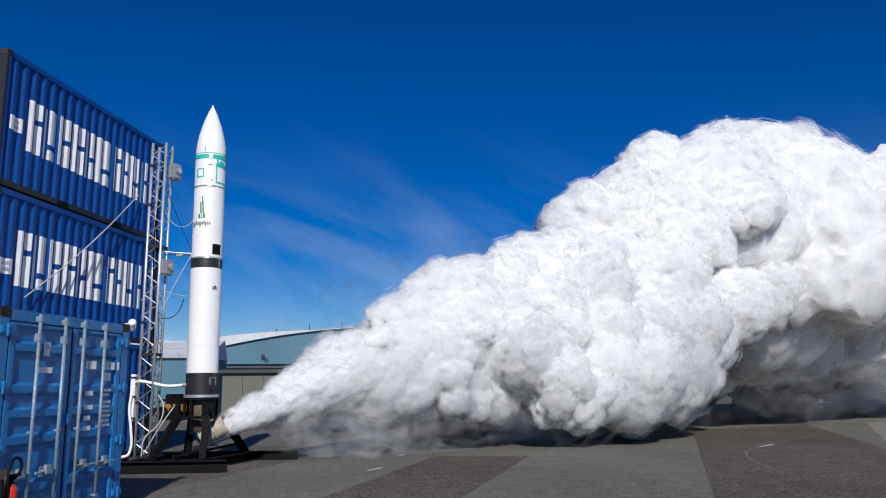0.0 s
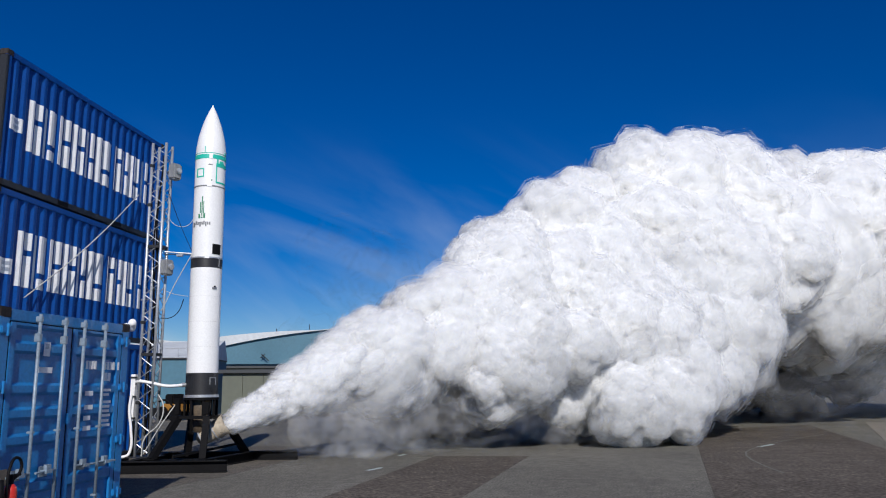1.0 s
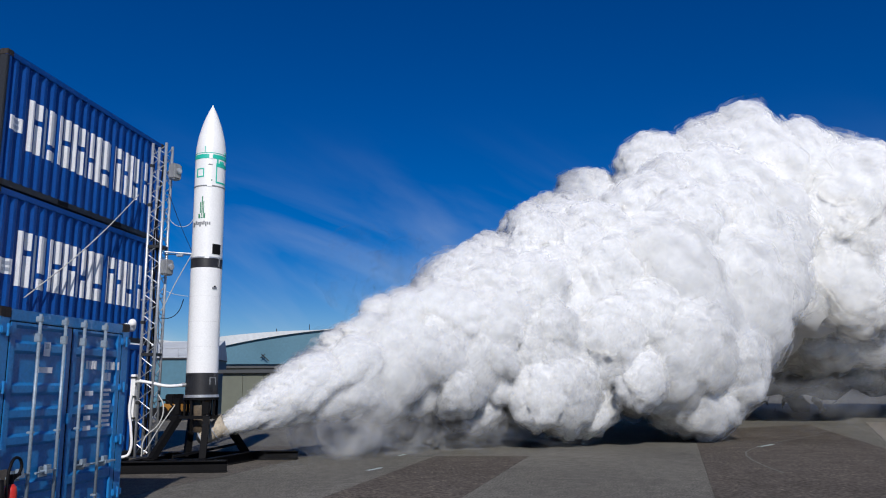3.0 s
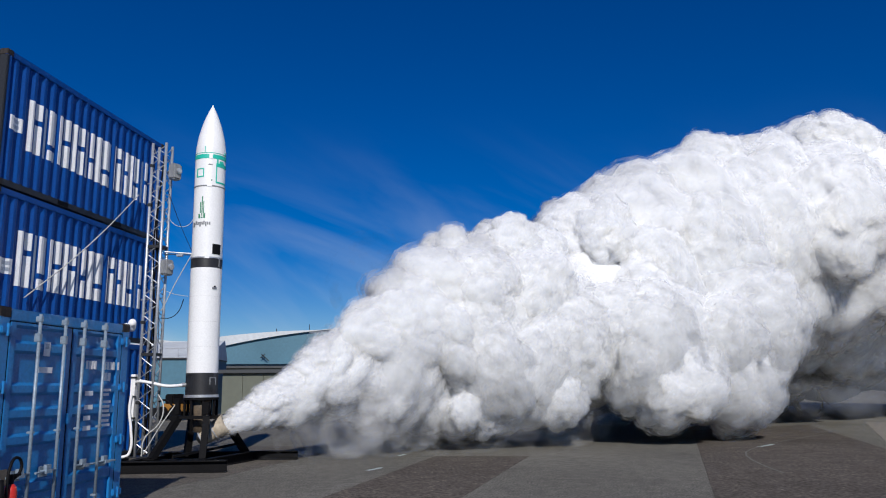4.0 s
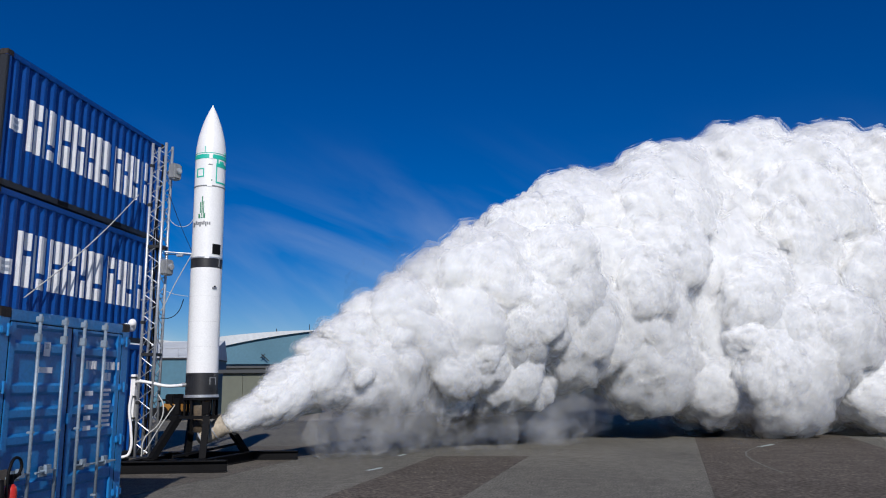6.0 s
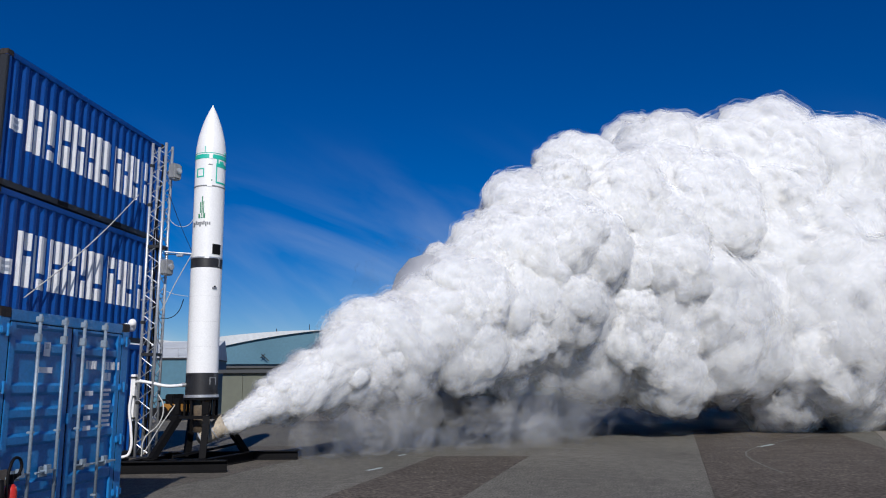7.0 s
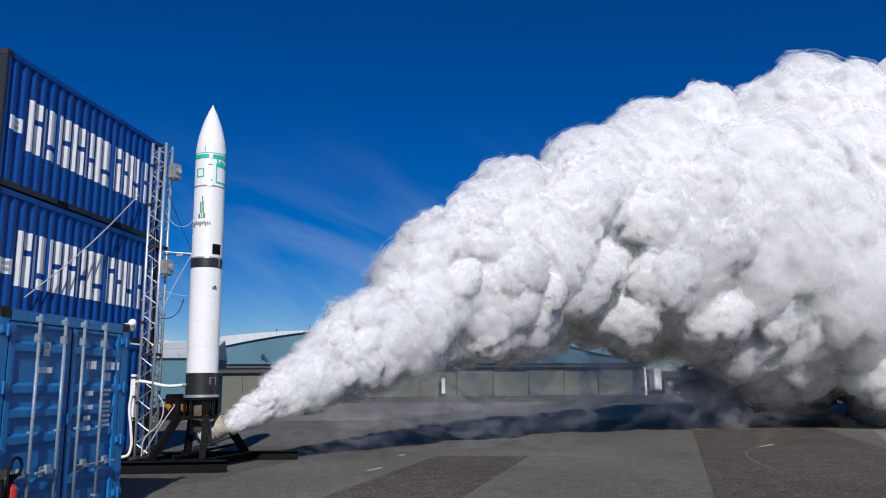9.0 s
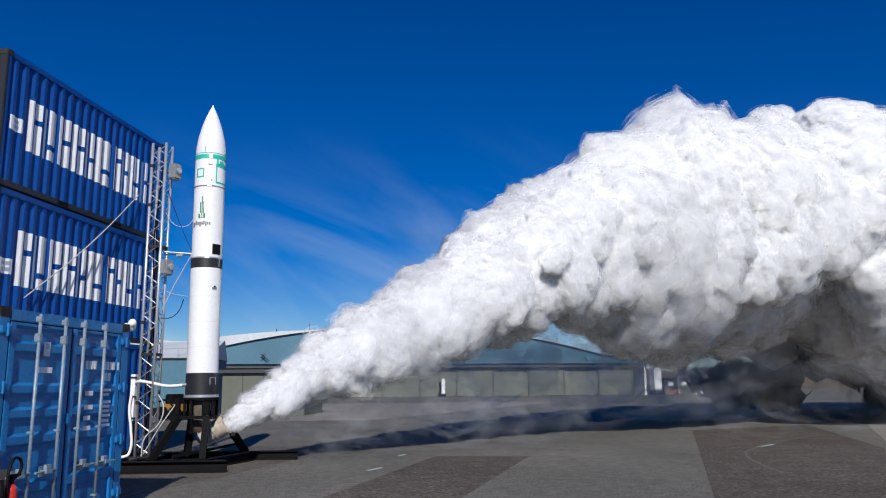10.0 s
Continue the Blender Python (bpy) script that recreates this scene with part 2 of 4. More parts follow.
# ---- ground ----
def flat(name, pts, z, material, label, category, parent=None):
    bm = bmesh.new()
    top = [bm.verts.new((x, y, z)) for x, y in pts]
    low = [bm.verts.new((x, y, z - 0.05)) for x, y in pts]
    bm.faces.new(top)
    for k in range(len(pts)):
        j = (k + 1) % len(pts)
        bm.faces.new((top[k], low[k], low[j], top[j]))
    bmesh.ops.recalc_face_normals(bm, faces=bm.faces[:])
    ob = part(name, bm, material, parent)
    return tagged(ob, label, category, kind="structure")


bm = bmesh.new()
vs = [bm.verts.new(c) for c in ((-3000, -3000, 0), (3000, -3000, 0), (3000, 3000, 0), (-3000, 3000, 0))]
bm.faces.new(vs)
tagged(part("ground", bm, ASPHALT), "grey worn asphalt airfield apron reaching the horizon", "ground", kind="structure")
flat("pavement_1", [(6.46, -0.8), (8.52, -0.64), (9.34, 6.35), (7.15, 6.25)], 0.006, PATCH, "dark coarse asphalt repair patch in the apron", "pavement")
flat("pavement_2", [(12.2, -0.36), (11.9, -20), (30, -20), (18.19, 8.81), (20.18, 21.2), (14.95, 17.17)], 0.006, PATCH, "brown coarse asphalt area with a curved pale scratch", "pavement")
flat("pavement_5", [(3.45, -0.78), (3.54, 0.62), (3.77, 1.74), (3.92, 3.71), (4.06, 5.53), (4.2, 6.44), (5.08, 7.46), (5.2, 9.2), (-12, 9.0), (-12, -6.0), (3.0, -6.0)], 0.004, OLD, "older darker asphalt under the rocket stand", "pavement")
flat("pavement_3", [(-30, 22), (1.0, 26.5), (11.25, 70.7), (-30, 64)], 0.005, PALE, "pale concrete strip with brown stains on the apron", "pavement")
flat("pavement_4", [(18.3, 8.6), (33, -22), (80, -22), (80, 30), (23.1, 23.2)], 0.006, PALE, "pale concrete bay beside the coarse asphalt", "pavement")
CHALK = mat("chalk_line", (0.11, 0.108, 0.098), 0.9, 0, 15, 0.3, 3, 0.9, 0.1, stain_color=(0.12, 0.12, 0.11))
for pts, w in (([(14.1, 3.0), (14.1, 4.2), (14.16, 5.4), (14.3, 6.6), (14.55, 7.7), (14.9, 8.6), (15.35, 9.5), (15.9, 10.5), (16.6, 11.7), (17.5, 13.1), (18.6, 14.6)], 0.022), ([(15.25, 9.3), (15.85, 10.2)], 0.06), ([(6.27, 2.96), (6.44, 3.51)], 0.051), ([(6.27, 6.22), (6.36, 6.69)], 0.052)):
    bm = bmesh.new()
    for (x0, y0), (x1, y1) in zip(pts, pts[1:]):
        d = Vector((x1 - x0, y1 - y0, 0)).normalized()
        s = Vector((-d.y, d.x, 0)) * w
        a, c = Vector((x0, y0, 0.010)), Vector((x1, y1, 0.010))
        bm.faces.new([bm.verts.new(v) for v in (a - s, c - s, c + s, a + s)])
    tagged(part("chalk_line", bm, CHALK if w < 0.05 else mat("chalk_dab", (0.42, 0.5, 0.48), 0.9, 0, 15, 0.3, 3, 0.5)), "pale scrape mark on the worn asphalt", "marking", kind="structure")


# ---- containers ----
CL, CW, CH = 6.058, 2.438, 2.591


def corrugated(bm, length, z0, z1, depth=0.044, pitch=0.278):
    """A trapezoid-ribbed panel in the plane y=0, ribs to -y, x from 0 to length."""
    n = int(length / pitch)
    p = length / n
    xs = []
    for i in range(n):
        b = i * p
        xs += [(b, 0), (b + p * 0.26, 0), (b + p * 0.5, -depth), (b + p * 0.76, -depth)]
    xs.append((length, 0))
    lo = [bm.verts.new((x, y, z0)) for x, y in xs]
    hi = [bm.verts.new((x, y, z1)) for x, y in xs]
    for k in range(len(xs) - 1):
        bm.faces.new((lo[k], lo[k + 1], hi[k + 1], hi[k]))


def container_shell(ob, rails, side):
    """Posts, rails, castings and ribbed sides; the door end is at x=0."""
    for y in (0.03, CW - 0.03):
        for z in (0.06, CH - 0.06):
            bm = boxed(0, CL, y - 0.03, y + 0.03, z - 0.06, z + 0.06, 0.008)
            part("side_rail", bm, rails if z < 1 else side, ob)
    for x in (0.06, CL - 0.06):
        for y in (0.08, CW - 0.08):
            if side is BLUE and x < 1:
                part("corner_post", boxed(0.0, 0.065, y - 0.08, y + 0.08, 0.1, CH - 0.1, 0.01), DARK_STEEL, ob)
                part("post_flange", boxed(0.066, 0.12, y - 0.078, y + 0.078, 0.1, CH - 0.1), side, ob)
            else:
                part("corner_post", boxed(x - 0.06, x + 0.06, y - 0.08, y + 0.08, 0.1, CH - 0.1, 0.01), side, ob)
            for z in (0.06, CH - 0.05):
                bm = boxed(x - 0.085, x + 0.085, y - 0.085, y + 0.085, z - 0.06, z + 0.06, 0.008)
                bmesh.ops.translate(bm, verts=bm.verts[:], vec=(0.02 if x < 1 else -0.02, 0, 0))
                part("corner_casting", bm, RUST, ob)
    bm = bmesh.new()
    corrugated(bm, CL - 0.24, 0.12, CH - 0.12)
    bmesh.ops.translate(bm, verts=bm.verts[:], vec=(0.12, 0.052, 0))
    bmesh.ops.reverse_faces(bm, faces=bm.faces[:])
    part("side_panel", bm, side, ob)
    bm = bmesh.new()
    corrugated(bm, CL - 0.24, 0.12, CH - 0.12)
    bmesh.ops.translate(bm, verts=bm.verts[:], vec=(0.12, CW - 0.009, 0))
    part("side_panel", bm, side, ob)
    bm = bmesh.new()
    corrugated(bm, CW - 0.32, 0.12, CH - 0.12)
    bmesh.ops.rotate(bm, verts=bm.verts[:], matrix=Matrix.Rotation(radians(90), 3, "Z"))
    bmesh.ops.translate(bm, verts=bm.verts[:], vec=(CL - 0.05, 0.16, 0))
    part("end_panel", bm, side, ob)
    part("roof_panel", boxed(0.06, CL - 0.06, 0.05, CW - 0.05, CH - 0.03, CH - 0.012), side, ob)
    part("floor_panel", boxed(0.06, CL - 0.06, 0.05, CW - 0.05, 0.10, 0.15), rails, ob)


PITCH_Z = CH + 0.04
STACK_Z = 0.085
for level in range(3):
    # long side with the lettering towards +x, door end towards the camera's side
    ob = thing("shipping_container", pose(0, 0, STACK_Z + level * PITCH_Z, 0, 0, 90),
               "blue corrugated steel shipping container stacked three high" if level < 2 else "blue corrugated steel shipping container on top of the stack",
               "container", "stacked containers")
    container_shell(ob, DARK_STEEL, BLUE)
    for y0 in (0.17, 1.225):
        part("door", boxed(0.02, 0.06, y0, y0 + 1.04, 0.13, CH - 0.13, 0.008), DARK_STEEL, ob)
    part("door_header", boxed(0.0, 0.06, 0.16, CW - 0.16, CH - 0.125, CH - 0.005, 0.008), DARK_STEEL, ob)
    part("door_sill", boxed(0.0, 0.06, 0.16, CW - 0.16, 0.0, 0.125, 0.008), DARK_STEEL, ob)


# lettering on the two upper containers: white plain blocks in the paint's colour that follow the ribs
RIB_N = int((CL - 0.24) / 0.278)
RIB_P = (CL - 0.24) / RIB_N


def rib_depth(y):
    """How far the side's face lies behind the plane x=0 at the place y along it."""
    u = ((y - 0.12) / RIB_P) % 1.0
    return float(np.interp(u, (0, 0.26, 0.5, 0.76, 1.0), (0.052, 0.052, 0.008, 0.008, 0.052)))


def paint_on_ribs(bm, y0, y1, z0, z1, slant=0.0):
    cuts = [y0, y1]
    for k in range(RIB_N + 1):
        cuts += [0.12 + (k + u) * RIB_P for u in (0, 0.26, 0.5, 0.76)]
    cuts = sorted(c for c in cuts if y0 <= c <= y1)
    lo = [bm.verts.new((-rib_depth(y) + 0.005, y, z0)) for y in cuts]
    hi = [bm.verts.new((-rib_depth(y) + 0.005, y, z1)) for y in cuts]
    for k in range(len(cuts) - 1):
        if cuts[k + 1] - cuts[k] > 1e-4:
            bm.faces.new((lo[k], lo[k + 1], hi[k + 1], hi[k]))


def lettering(ob, rise, z0, z1, slots):
    """One white block a sign, split by narrow gaps like stencil work. The container's space turns with it, so the parts are set in the world first."""
    turn = Matrix.Rotation(radians(-90), 4, "Z")
    for k, (a, b) in enumerate(slots):
        bm = bmesh.new()
        w = b - a
        cut = a + w * (0.40, 0.36, 0.44, 0.38, 0.5, 0.42, 0.45, 0.5, 0.4, 0.36)[k % 10]
        gap = 0.028
        mid = z0 + (z1 - z0) * (0.62, 0.25, 0.5, 0.55, 0.4, 0.3, 0.7, 0.5, 0.35, 0.5)[k % 10]
        paint_on_ribs(bm, a, cut - gap, z0, z1)
        paint_on_ribs(bm, cut + gap * 0.6, b, z0, mid - 0.05)
        paint_on_ribs(bm, cut + gap * 0.6, b, mid + 0.06, z1)
        bmesh.ops.transform(bm, matrix=turn, verts=bm.verts[:])
        part("painted_block", bm, LETTER, ob, "white painted block")


UPPER_SLOTS = [(0.77, 1.15), (1.22, 1.64), (1.71, 2.1), (2.2, 2.6), (2.66, 2.99), (3.08, 3.68), (3.8, 4.08), (4.16, 4.40), (4.48, 4.9), (5.05, 5.39)]
boxes_up = [o for o in scene.objects if o.name.startswith("shipping_container")]
lettering(boxes_up[2], 0, 6.18 - 2 * PITCH_Z - STACK_Z, 7.22 - 2 * PITCH_Z - STACK_Z, UPPER_SLOTS)
lettering(boxes_up[1], 0, 3.55 - PITCH_Z - STACK_Z, 4.61 - PITCH_Z - STACK_Z, UPPER_SLOTS)
for ob, y0, y1, z0, z1 in ((boxes_up[2], 0.24, 0.59, 6.37 - 2 * PITCH_Z, 6.65 - 2 * PITCH_Z), (boxes_up[1], 0.26, 0.66, 3.65 - PITCH_Z, 3.94 - PITCH_Z)):
    bm = bmesh.new()
    paint_on_ribs(bm, y0, y1, z0, z1)
    bmesh.ops.transform(bm, matrix=Matrix.Rotation(radians(-90), 4, "Z"), verts=bm.verts[:])
    plate = part("label_plate", bm, LETTER, ob, "white label plate with two faint grey bars")
    for zz in (0.3, 0.7):
        bm = bmesh.new()
        paint_on_ribs(bm, y0 + 0.08, y1 - 0.08, z0 + (z1 - z0) * zz - 0.035, z0 + (z1 - z0) * zz + 0.035)
        bmesh.ops.translate(bm, verts=bm.verts[:], vec=(0.004, 0, 0))
        bmesh.ops.transform(bm, matrix=Matrix.Rotation(radians(-90), 4, "Z"), verts=bm.verts[:])
        part("grey_bar", bm, GALV, plate)

for x in (0.1, CL - 0.1):
    for y in (-0.12, -CW + 0.12):
        tagged(part("timber_block", boxed(y - 0.12, y + 0.12, x - 0.1, x + 0.1, 0.0, STACK_Z, 0.01), mat("old_timber", (0.16, 0.11, 0.07), 0.8)), "old timber block under the container corner", "block", "timber blocks")

# forklift pockets and twist locks between the stacked containers
for level in range(3):
    ob = boxes_up[level]
    for x in (2.0, 4.06):
        part("forklift_pocket", boxed(x - 0.18, x + 0.18, -0.004, 0.06, 0.012, 0.112, 0.006), BLACK, ob)
for level in (1, 2):
    for y in (0.1, CL - 0.1):
        lk = part("twist_lock", boxed(-0.16, -0.04, y - 0.06, y + 0.06, STACK_Z + level * PITCH_Z - 0.045, STACK_Z + level * PITCH_Z + 0.01, 0.01), RUST)
        tagged(lk, "rusty steel twist lock between stacked container corners", "twist lock", "twist locks")

# ---- front container with doors ----
FX, FY = 3.995, -2.15
front = thing("shipping_container", pose(FX, FY, 0, 0, 0, 180),
              "lighter blue shipping container with closed double doors and locking bars", "container")
front.scale = (1.0, 1.09, 0.97)
container_shell(front, DOOR_BLUE, DOOR_BLUE)
part("door_header", boxed(0.0, 0.07, 0.16, CW - 0.16, 2.45, CH - 0.005, 0.01), DOOR_BLUE, front)
part("door_sill", boxed(0.0, 0.07, 0.16, CW - 0.16, 0.0, 0.13, 0.01), DOOR_BLUE, front)
ZR = [(0.16, 0.50), (0.60, 1.06), (1.14, 1.36), (1.44, 1.64), (1.72, 2.12), (2.20, 2.41)]


def door_leaf(y0, y1):
    """A leaf with pressed horizontal troughs between proud bands."""
    bm = bmesh.new()
    prof = [(0.0, 0.145)]
    for a, b in ZR:
        prof += [(0.0, a), (0.035, a + 0.035), (0.035, b - 0.035), (0.0, b)]
    prof.append((0.0, 2.44))
    ya, yb = y0 + 0.09, y1 - 0.09
    lo = [bm.verts.new((x, ya, z)) for x, z in prof]
    hi = [bm.verts.new((x, yb, z)) for x, z in prof]
    for k in range(len(prof) - 1):
        bm.faces.new((lo[k], lo[k + 1], hi[k + 1], hi[k]))
    leaf = part("door", bm, DOOR_BLUE, front)
    for a, b in ((y0, ya), (yb, y1)):
        part("door_stile", boxed(-0.003, 0.05, a, b, 0.145, 2.44, 0.006), DOOR_BLUE, leaf)
    part("door_back", boxed(0.04, 0.055, y0, y1, 0.145, 2.44), DOOR_BLUE, leaf)
    return leaf


leaf_far, leaf_near = door_leaf(0.17, 1.205), door_leaf(1.233, CW - 0.17)
for y in (0.162, 1.219, CW - 0.162):
    part("door_gasket", boxed(0.004, 0.05, y - 0.012, y + 0.012, 0.14, 2.445), BLACK, front)
part("door_gasket", boxed(0.004, 0.05, 0.16, CW - 0.16, 2.441, 2.452), BLACK, front)
for y, leaf in ((0.625, leaf_far), (1.06, leaf_far), (1.425, leaf_near), (1.87, leaf_near)):
    bar = part("locking_bar", rod(bmesh.new(), (-0.05, y, 0.05), (-0.05, y, 2.56), 0.019, 14), BAR, leaf, smooth=True)
    for z in (0.10, 2.50):
        bm = boxed(-0.075, -0.002, y - 0.024, y + 0.024, z - 0.035, z + 0.035, 0.006)
        part("cam_keeper", bm, BAR, leaf)
    for z in (0.30, 1.18, 2.28):
        bm = boxed(-0.074, -0.002, y - 0.024, y + 0.024, z - (0.05 if z > 2 else 0.014), z + (0.05 if z > 2 else 0.014), 0.005)
        part("bar_bracket", bm, BAR, leaf)
for y, d, leaf in ((0.625, -1, leaf_far), (1.06, -1, leaf_far), (1.425, 1, leaf_near), (1.87, 1, leaf_near)):
    bm = bmesh.new()
    rod(bm, (-0.06, y, 0.72), (-0.075, y + 0.36 * d, 0.71), 0.014, 10)
    box(bm, -0.10, -0.004, y + 0.16 * d - 0.05, y + 0.16 * d + 0.05, 0.69, 0.73)
    box(bm, -0.09, -0.05, y + 0.14 * d - 0.02, y + 0.14 * d + 0.06, 0.72, 0.79)
    box(bm, -0.02, -0.004, y + 0.16 * d - 0.07, y + 0.16 * d + 0.07, 0.65, 0.77)
    part("door_handle", bm, BAR, leaf)
for z in (0.26, 0.98, 1.70, 2.34):
    for y, leaf in ((0.10, leaf_far), (CW - 0.10, leaf_near)):
        bm = boxed(-0.03, 0.02, y - 0.10, y + 0.09, z - 0.045, z + 0.045, 0.01)
        rod(bm, (-0.03, y, z - 0.07), (-0.03, y, z + 0.07), 0.016, 10)
        part("hinge", bm, DOOR_BLUE, leaf)
part("latch_plate", boxed(-0.03, 0.0, 1.185, 1.25, 1.24, 1.38, 0.01), DOOR_BLUE, leaf_far)


def door_bar(y0, y1, z0, z1, material=LETTER, leaf=leaf_far, name="painted_bar"):
    part(name, boxed(-0.008, -0.004, y0, y1, z0, z1), material, leaf)


# codes and weights painted on the far leaf, as plain bars
for y0, y1, z in ((0.70, 0.93, 1.99), (0.30, 0.55, 1.99), (0.20, 0.25, 1.99), (0.38, 0.54, 1.84)):
    n = max(1, round((y1 - y0) / 0.065))
    for k in range(n):
        w = (y1 - y0) / n
        door_bar(y0 + k * w + 0.008, y0 + (k + 1) * w - 0.008, z - 0.055, z + 0.055)
for z, w in ((1.66, .16), (1.60, .12), (1.50, .17), (1.44, .15), (1.38, .14), (1.32, .17), (1.25, .15), (1.19, .18)):
    door_bar(0.52 - w, 0.52, z - 0.018, z + 0.018)
for z, w in ((1.62, .16), (1.44, .17), (1.30, .13), (1.17, .15)):
    door_bar(0.90 - w, 0.90, z - 0.03, z + 0.03)
door_bar(1.55, 1.78, 1.87, 1.94, LETTER, leaf_near, "decal")
door_bar(1.61, 1.72, 2.07, 2.24, LETTER, leaf_near, "decal")
part("decal", boxed(-0.012, -0.0085, 1.635, 1.695, 2.16, 2.22), mat("decal_grey", (0.45, 0.5, 0.55), 0.5), leaf_near)
part("sign_plate", boxed(-0.03, -0.002, 2.16, 2.42, 0.62, 0.80, 0.006), mat("brown_plate", (0.12, 0.10, 0.08), 0.6), front, "small brown plate on the post")

# ---- fire extinguisher before the doors ----
RED = mat("red_paint", (0.55, 0.03, 0.02), 0.35, 0, 30, 0.08, 4, 0.2, 0.02)
ext = thing("fire_extinguisher", pose(4.29, -4.80, 0.0), "red fire extinguisher with black hose standing by the container doors", "fire extinguisher")
part("cylinder", lathe(bmesh.new(), [(0.06, 0), (0.065, 0.02), (0.065, 0.58), (0.055, 0.63), (0.025, 0.66)], 24), RED, ext, smooth=True)
part("valve", rod(bmesh.new(), (0, 0, 0.65), (0, 0, 0.74), 0.025), BLACK, ext)
part("handle", boxed(-0.02, 0.02, -0.02, 0.13, 0.73, 0.755, 0.005), BLACK, ext)
tube("hose", [(0, 0.02, 0.70), (0.0, 0.12, 0.76), (0, 0.14, 0.86), (0, 0.05, 0.92), (0.02, -0.06, 0.84), (0.03, -0.10, 0.6), (0.05, -0.12, 0.3)], 0.016, BLACK, ext)
cover = part("horn_cover", lathe(bmesh.new(), [(0.03, 0.72), (0.05, 0.55), (0.075, 0.1), (0.08, 0.0)], 16, Matrix.Translation((0.02, -0.19, 0.0))), BLACK, ext, smooth=True)

# ---- security camera on the container's corner ----
dome = thing("security_camera", pose(FX - 0.05, FY + 0.12, 2.50), "white security camera on the container's top corner", "camera")
part("bracket", boxed(-0.04, 0.04, -0.14, 0.02, -0.06, 0.04, 0.01), WHITE, dome)
part("housing", lathe(bmesh.new(), [(0.02, -0.13), (0.045, -0.12), (0.055, -0.05), (0.055, 0.10), (0.045, 0.13)], 20, Matrix.Translation((0.0, 0.03, 0.02)) @ Euler((radians(70), 0, radians(30))).to_matrix().to_4x4()), WHITE, dome, smooth=True)

# ---- rocket ----
RX, RY = 2.405, 3.75
RZ = 1.48
FACE = math.atan2(EYE[1] - RY, EYE[0] - RX)
rocket = thing("rocket", pose(RX, RY, RZ, 0, -0.35, 0), "white slender test rocket with teal and black bands on stand", "rocket")
RR = 0.335
GREEN = mat("green_print", (0.05, 0.25, 0.14), 0.5)
GREY = mat("grey_print", (0.2, 0.21, 0.22), 0.5)
SKIRT = mat("black_skirt", (0.022, 0.022, 0.024), 0.45, 0, 60, 0.3, 5, 0.4, 0.1)


def band(z0, z1, a0, a1, lift):
    """A curved patch on the body between two heights and two angles."""
    bm = bmesh.new()
    n = max(2, int(abs(a1 - a0) / 0.09))
    rows = []
    for k in range(n + 1):
        a = a0 + (a1 - a0) * k / n
        rows.append([bm.verts.new(((RR + l) * math.cos(a), (RR + l) * math.sin(a), z - RZ)) for l, z in ((lift, z0), (lift, z1), (-0.01, z1), (-0.01, z0))])
    for p, q in zip(rows, rows[1:]):
        for k in range(4):
            bm.faces.new((p[k], q[k], q[(k + 1) % 4], p[(k + 1) % 4]))
    bm.faces.new(rows[0])
    bm.faces.new(rows[-1][::-1])
    bmesh.ops.recalc_face_normals(bm, faces=bm.faces[:])
    return bm


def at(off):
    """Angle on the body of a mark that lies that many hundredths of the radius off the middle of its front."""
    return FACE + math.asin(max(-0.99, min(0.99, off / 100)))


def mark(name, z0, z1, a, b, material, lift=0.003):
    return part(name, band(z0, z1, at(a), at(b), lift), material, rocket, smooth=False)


def ring(name, z0, z1, material, lift=0.004, label=""):
    ob = part(name, lathe(bmesh.new(), [(RR, z0 - RZ), (RR + lift, z0 - RZ + 0.003), (RR + lift, z1 - RZ - 0.003), (RR, z1 - RZ)], 72), material, rocket, label, smooth=False)
    return ob


body = part("body", lathe(bmesh.new(), [(RR, 1.94 - RZ), (RR, 4.24 - RZ)], 96, caps=False), WHITE, rocket, smooth=True)
part("upper_body", lathe(bmesh.new(), [(RR - 0.004, 4.46 - RZ), (RR - 0.004, 6.07 - RZ)], 96, caps=False), WHITE, rocket, smooth=True)
prof = [(RR - 0.003, 6.07 - RZ), (RR - 0.003, 6.80 - RZ), (RR - 0.003, 6.83 - RZ), (RR - 0.003, 6.84 - RZ)]
for k in range(1, 30):
    u = k / 30
    prof.append(((RR - 0.003) * (1 - u ** 1.75) ** 0.92, 6.84 - RZ + 1.22 * u))
prof.append((0.012, 8.065 - RZ))
part("nose_cone", lathe(bmesh.new(), prof, 96, caps=False), WHITE, rocket, smooth=True)
ring("joint", 6.055, 6.085, GREY)
mark("tape", 6.05, 6.09, -18, 12, WHITE, 0.007)
ring("teal_band", 6.70, 6.80, TEAL, 0.003, "teal painted band")
ring("teal_line", 6.825, 6.84, TEAL, 0.003)
mark("tape", 6.70, 6.81, -10, 12, WHITE, 0.006)
for a, b, z0, z1 in ((-40, -36, 6.84, 6.98), (88, 95, 6.84, 6.9), (-84, -40, 6.45, 6.475), (-84, -40, 6.27, 6.295), (-84, -78, 6.27, 6.475), (-46, -40, 6.27, 6.475),
                     (36, 43, 6.16, 6.60), (36, 99, 6.14, 6.175), (36, 99, 6.52, 6.60), (58, 84, 6.60, 6.66), (40, 50, 6.60, 6.72)):
    mark("teal_stripe", z0, z1, a, b, TEAL)
mark("text_bar", 6.545, 6.57, -14, 12, GREY)
mark("text_bar", 6.18, 6.215, 8, 14, GREEN)
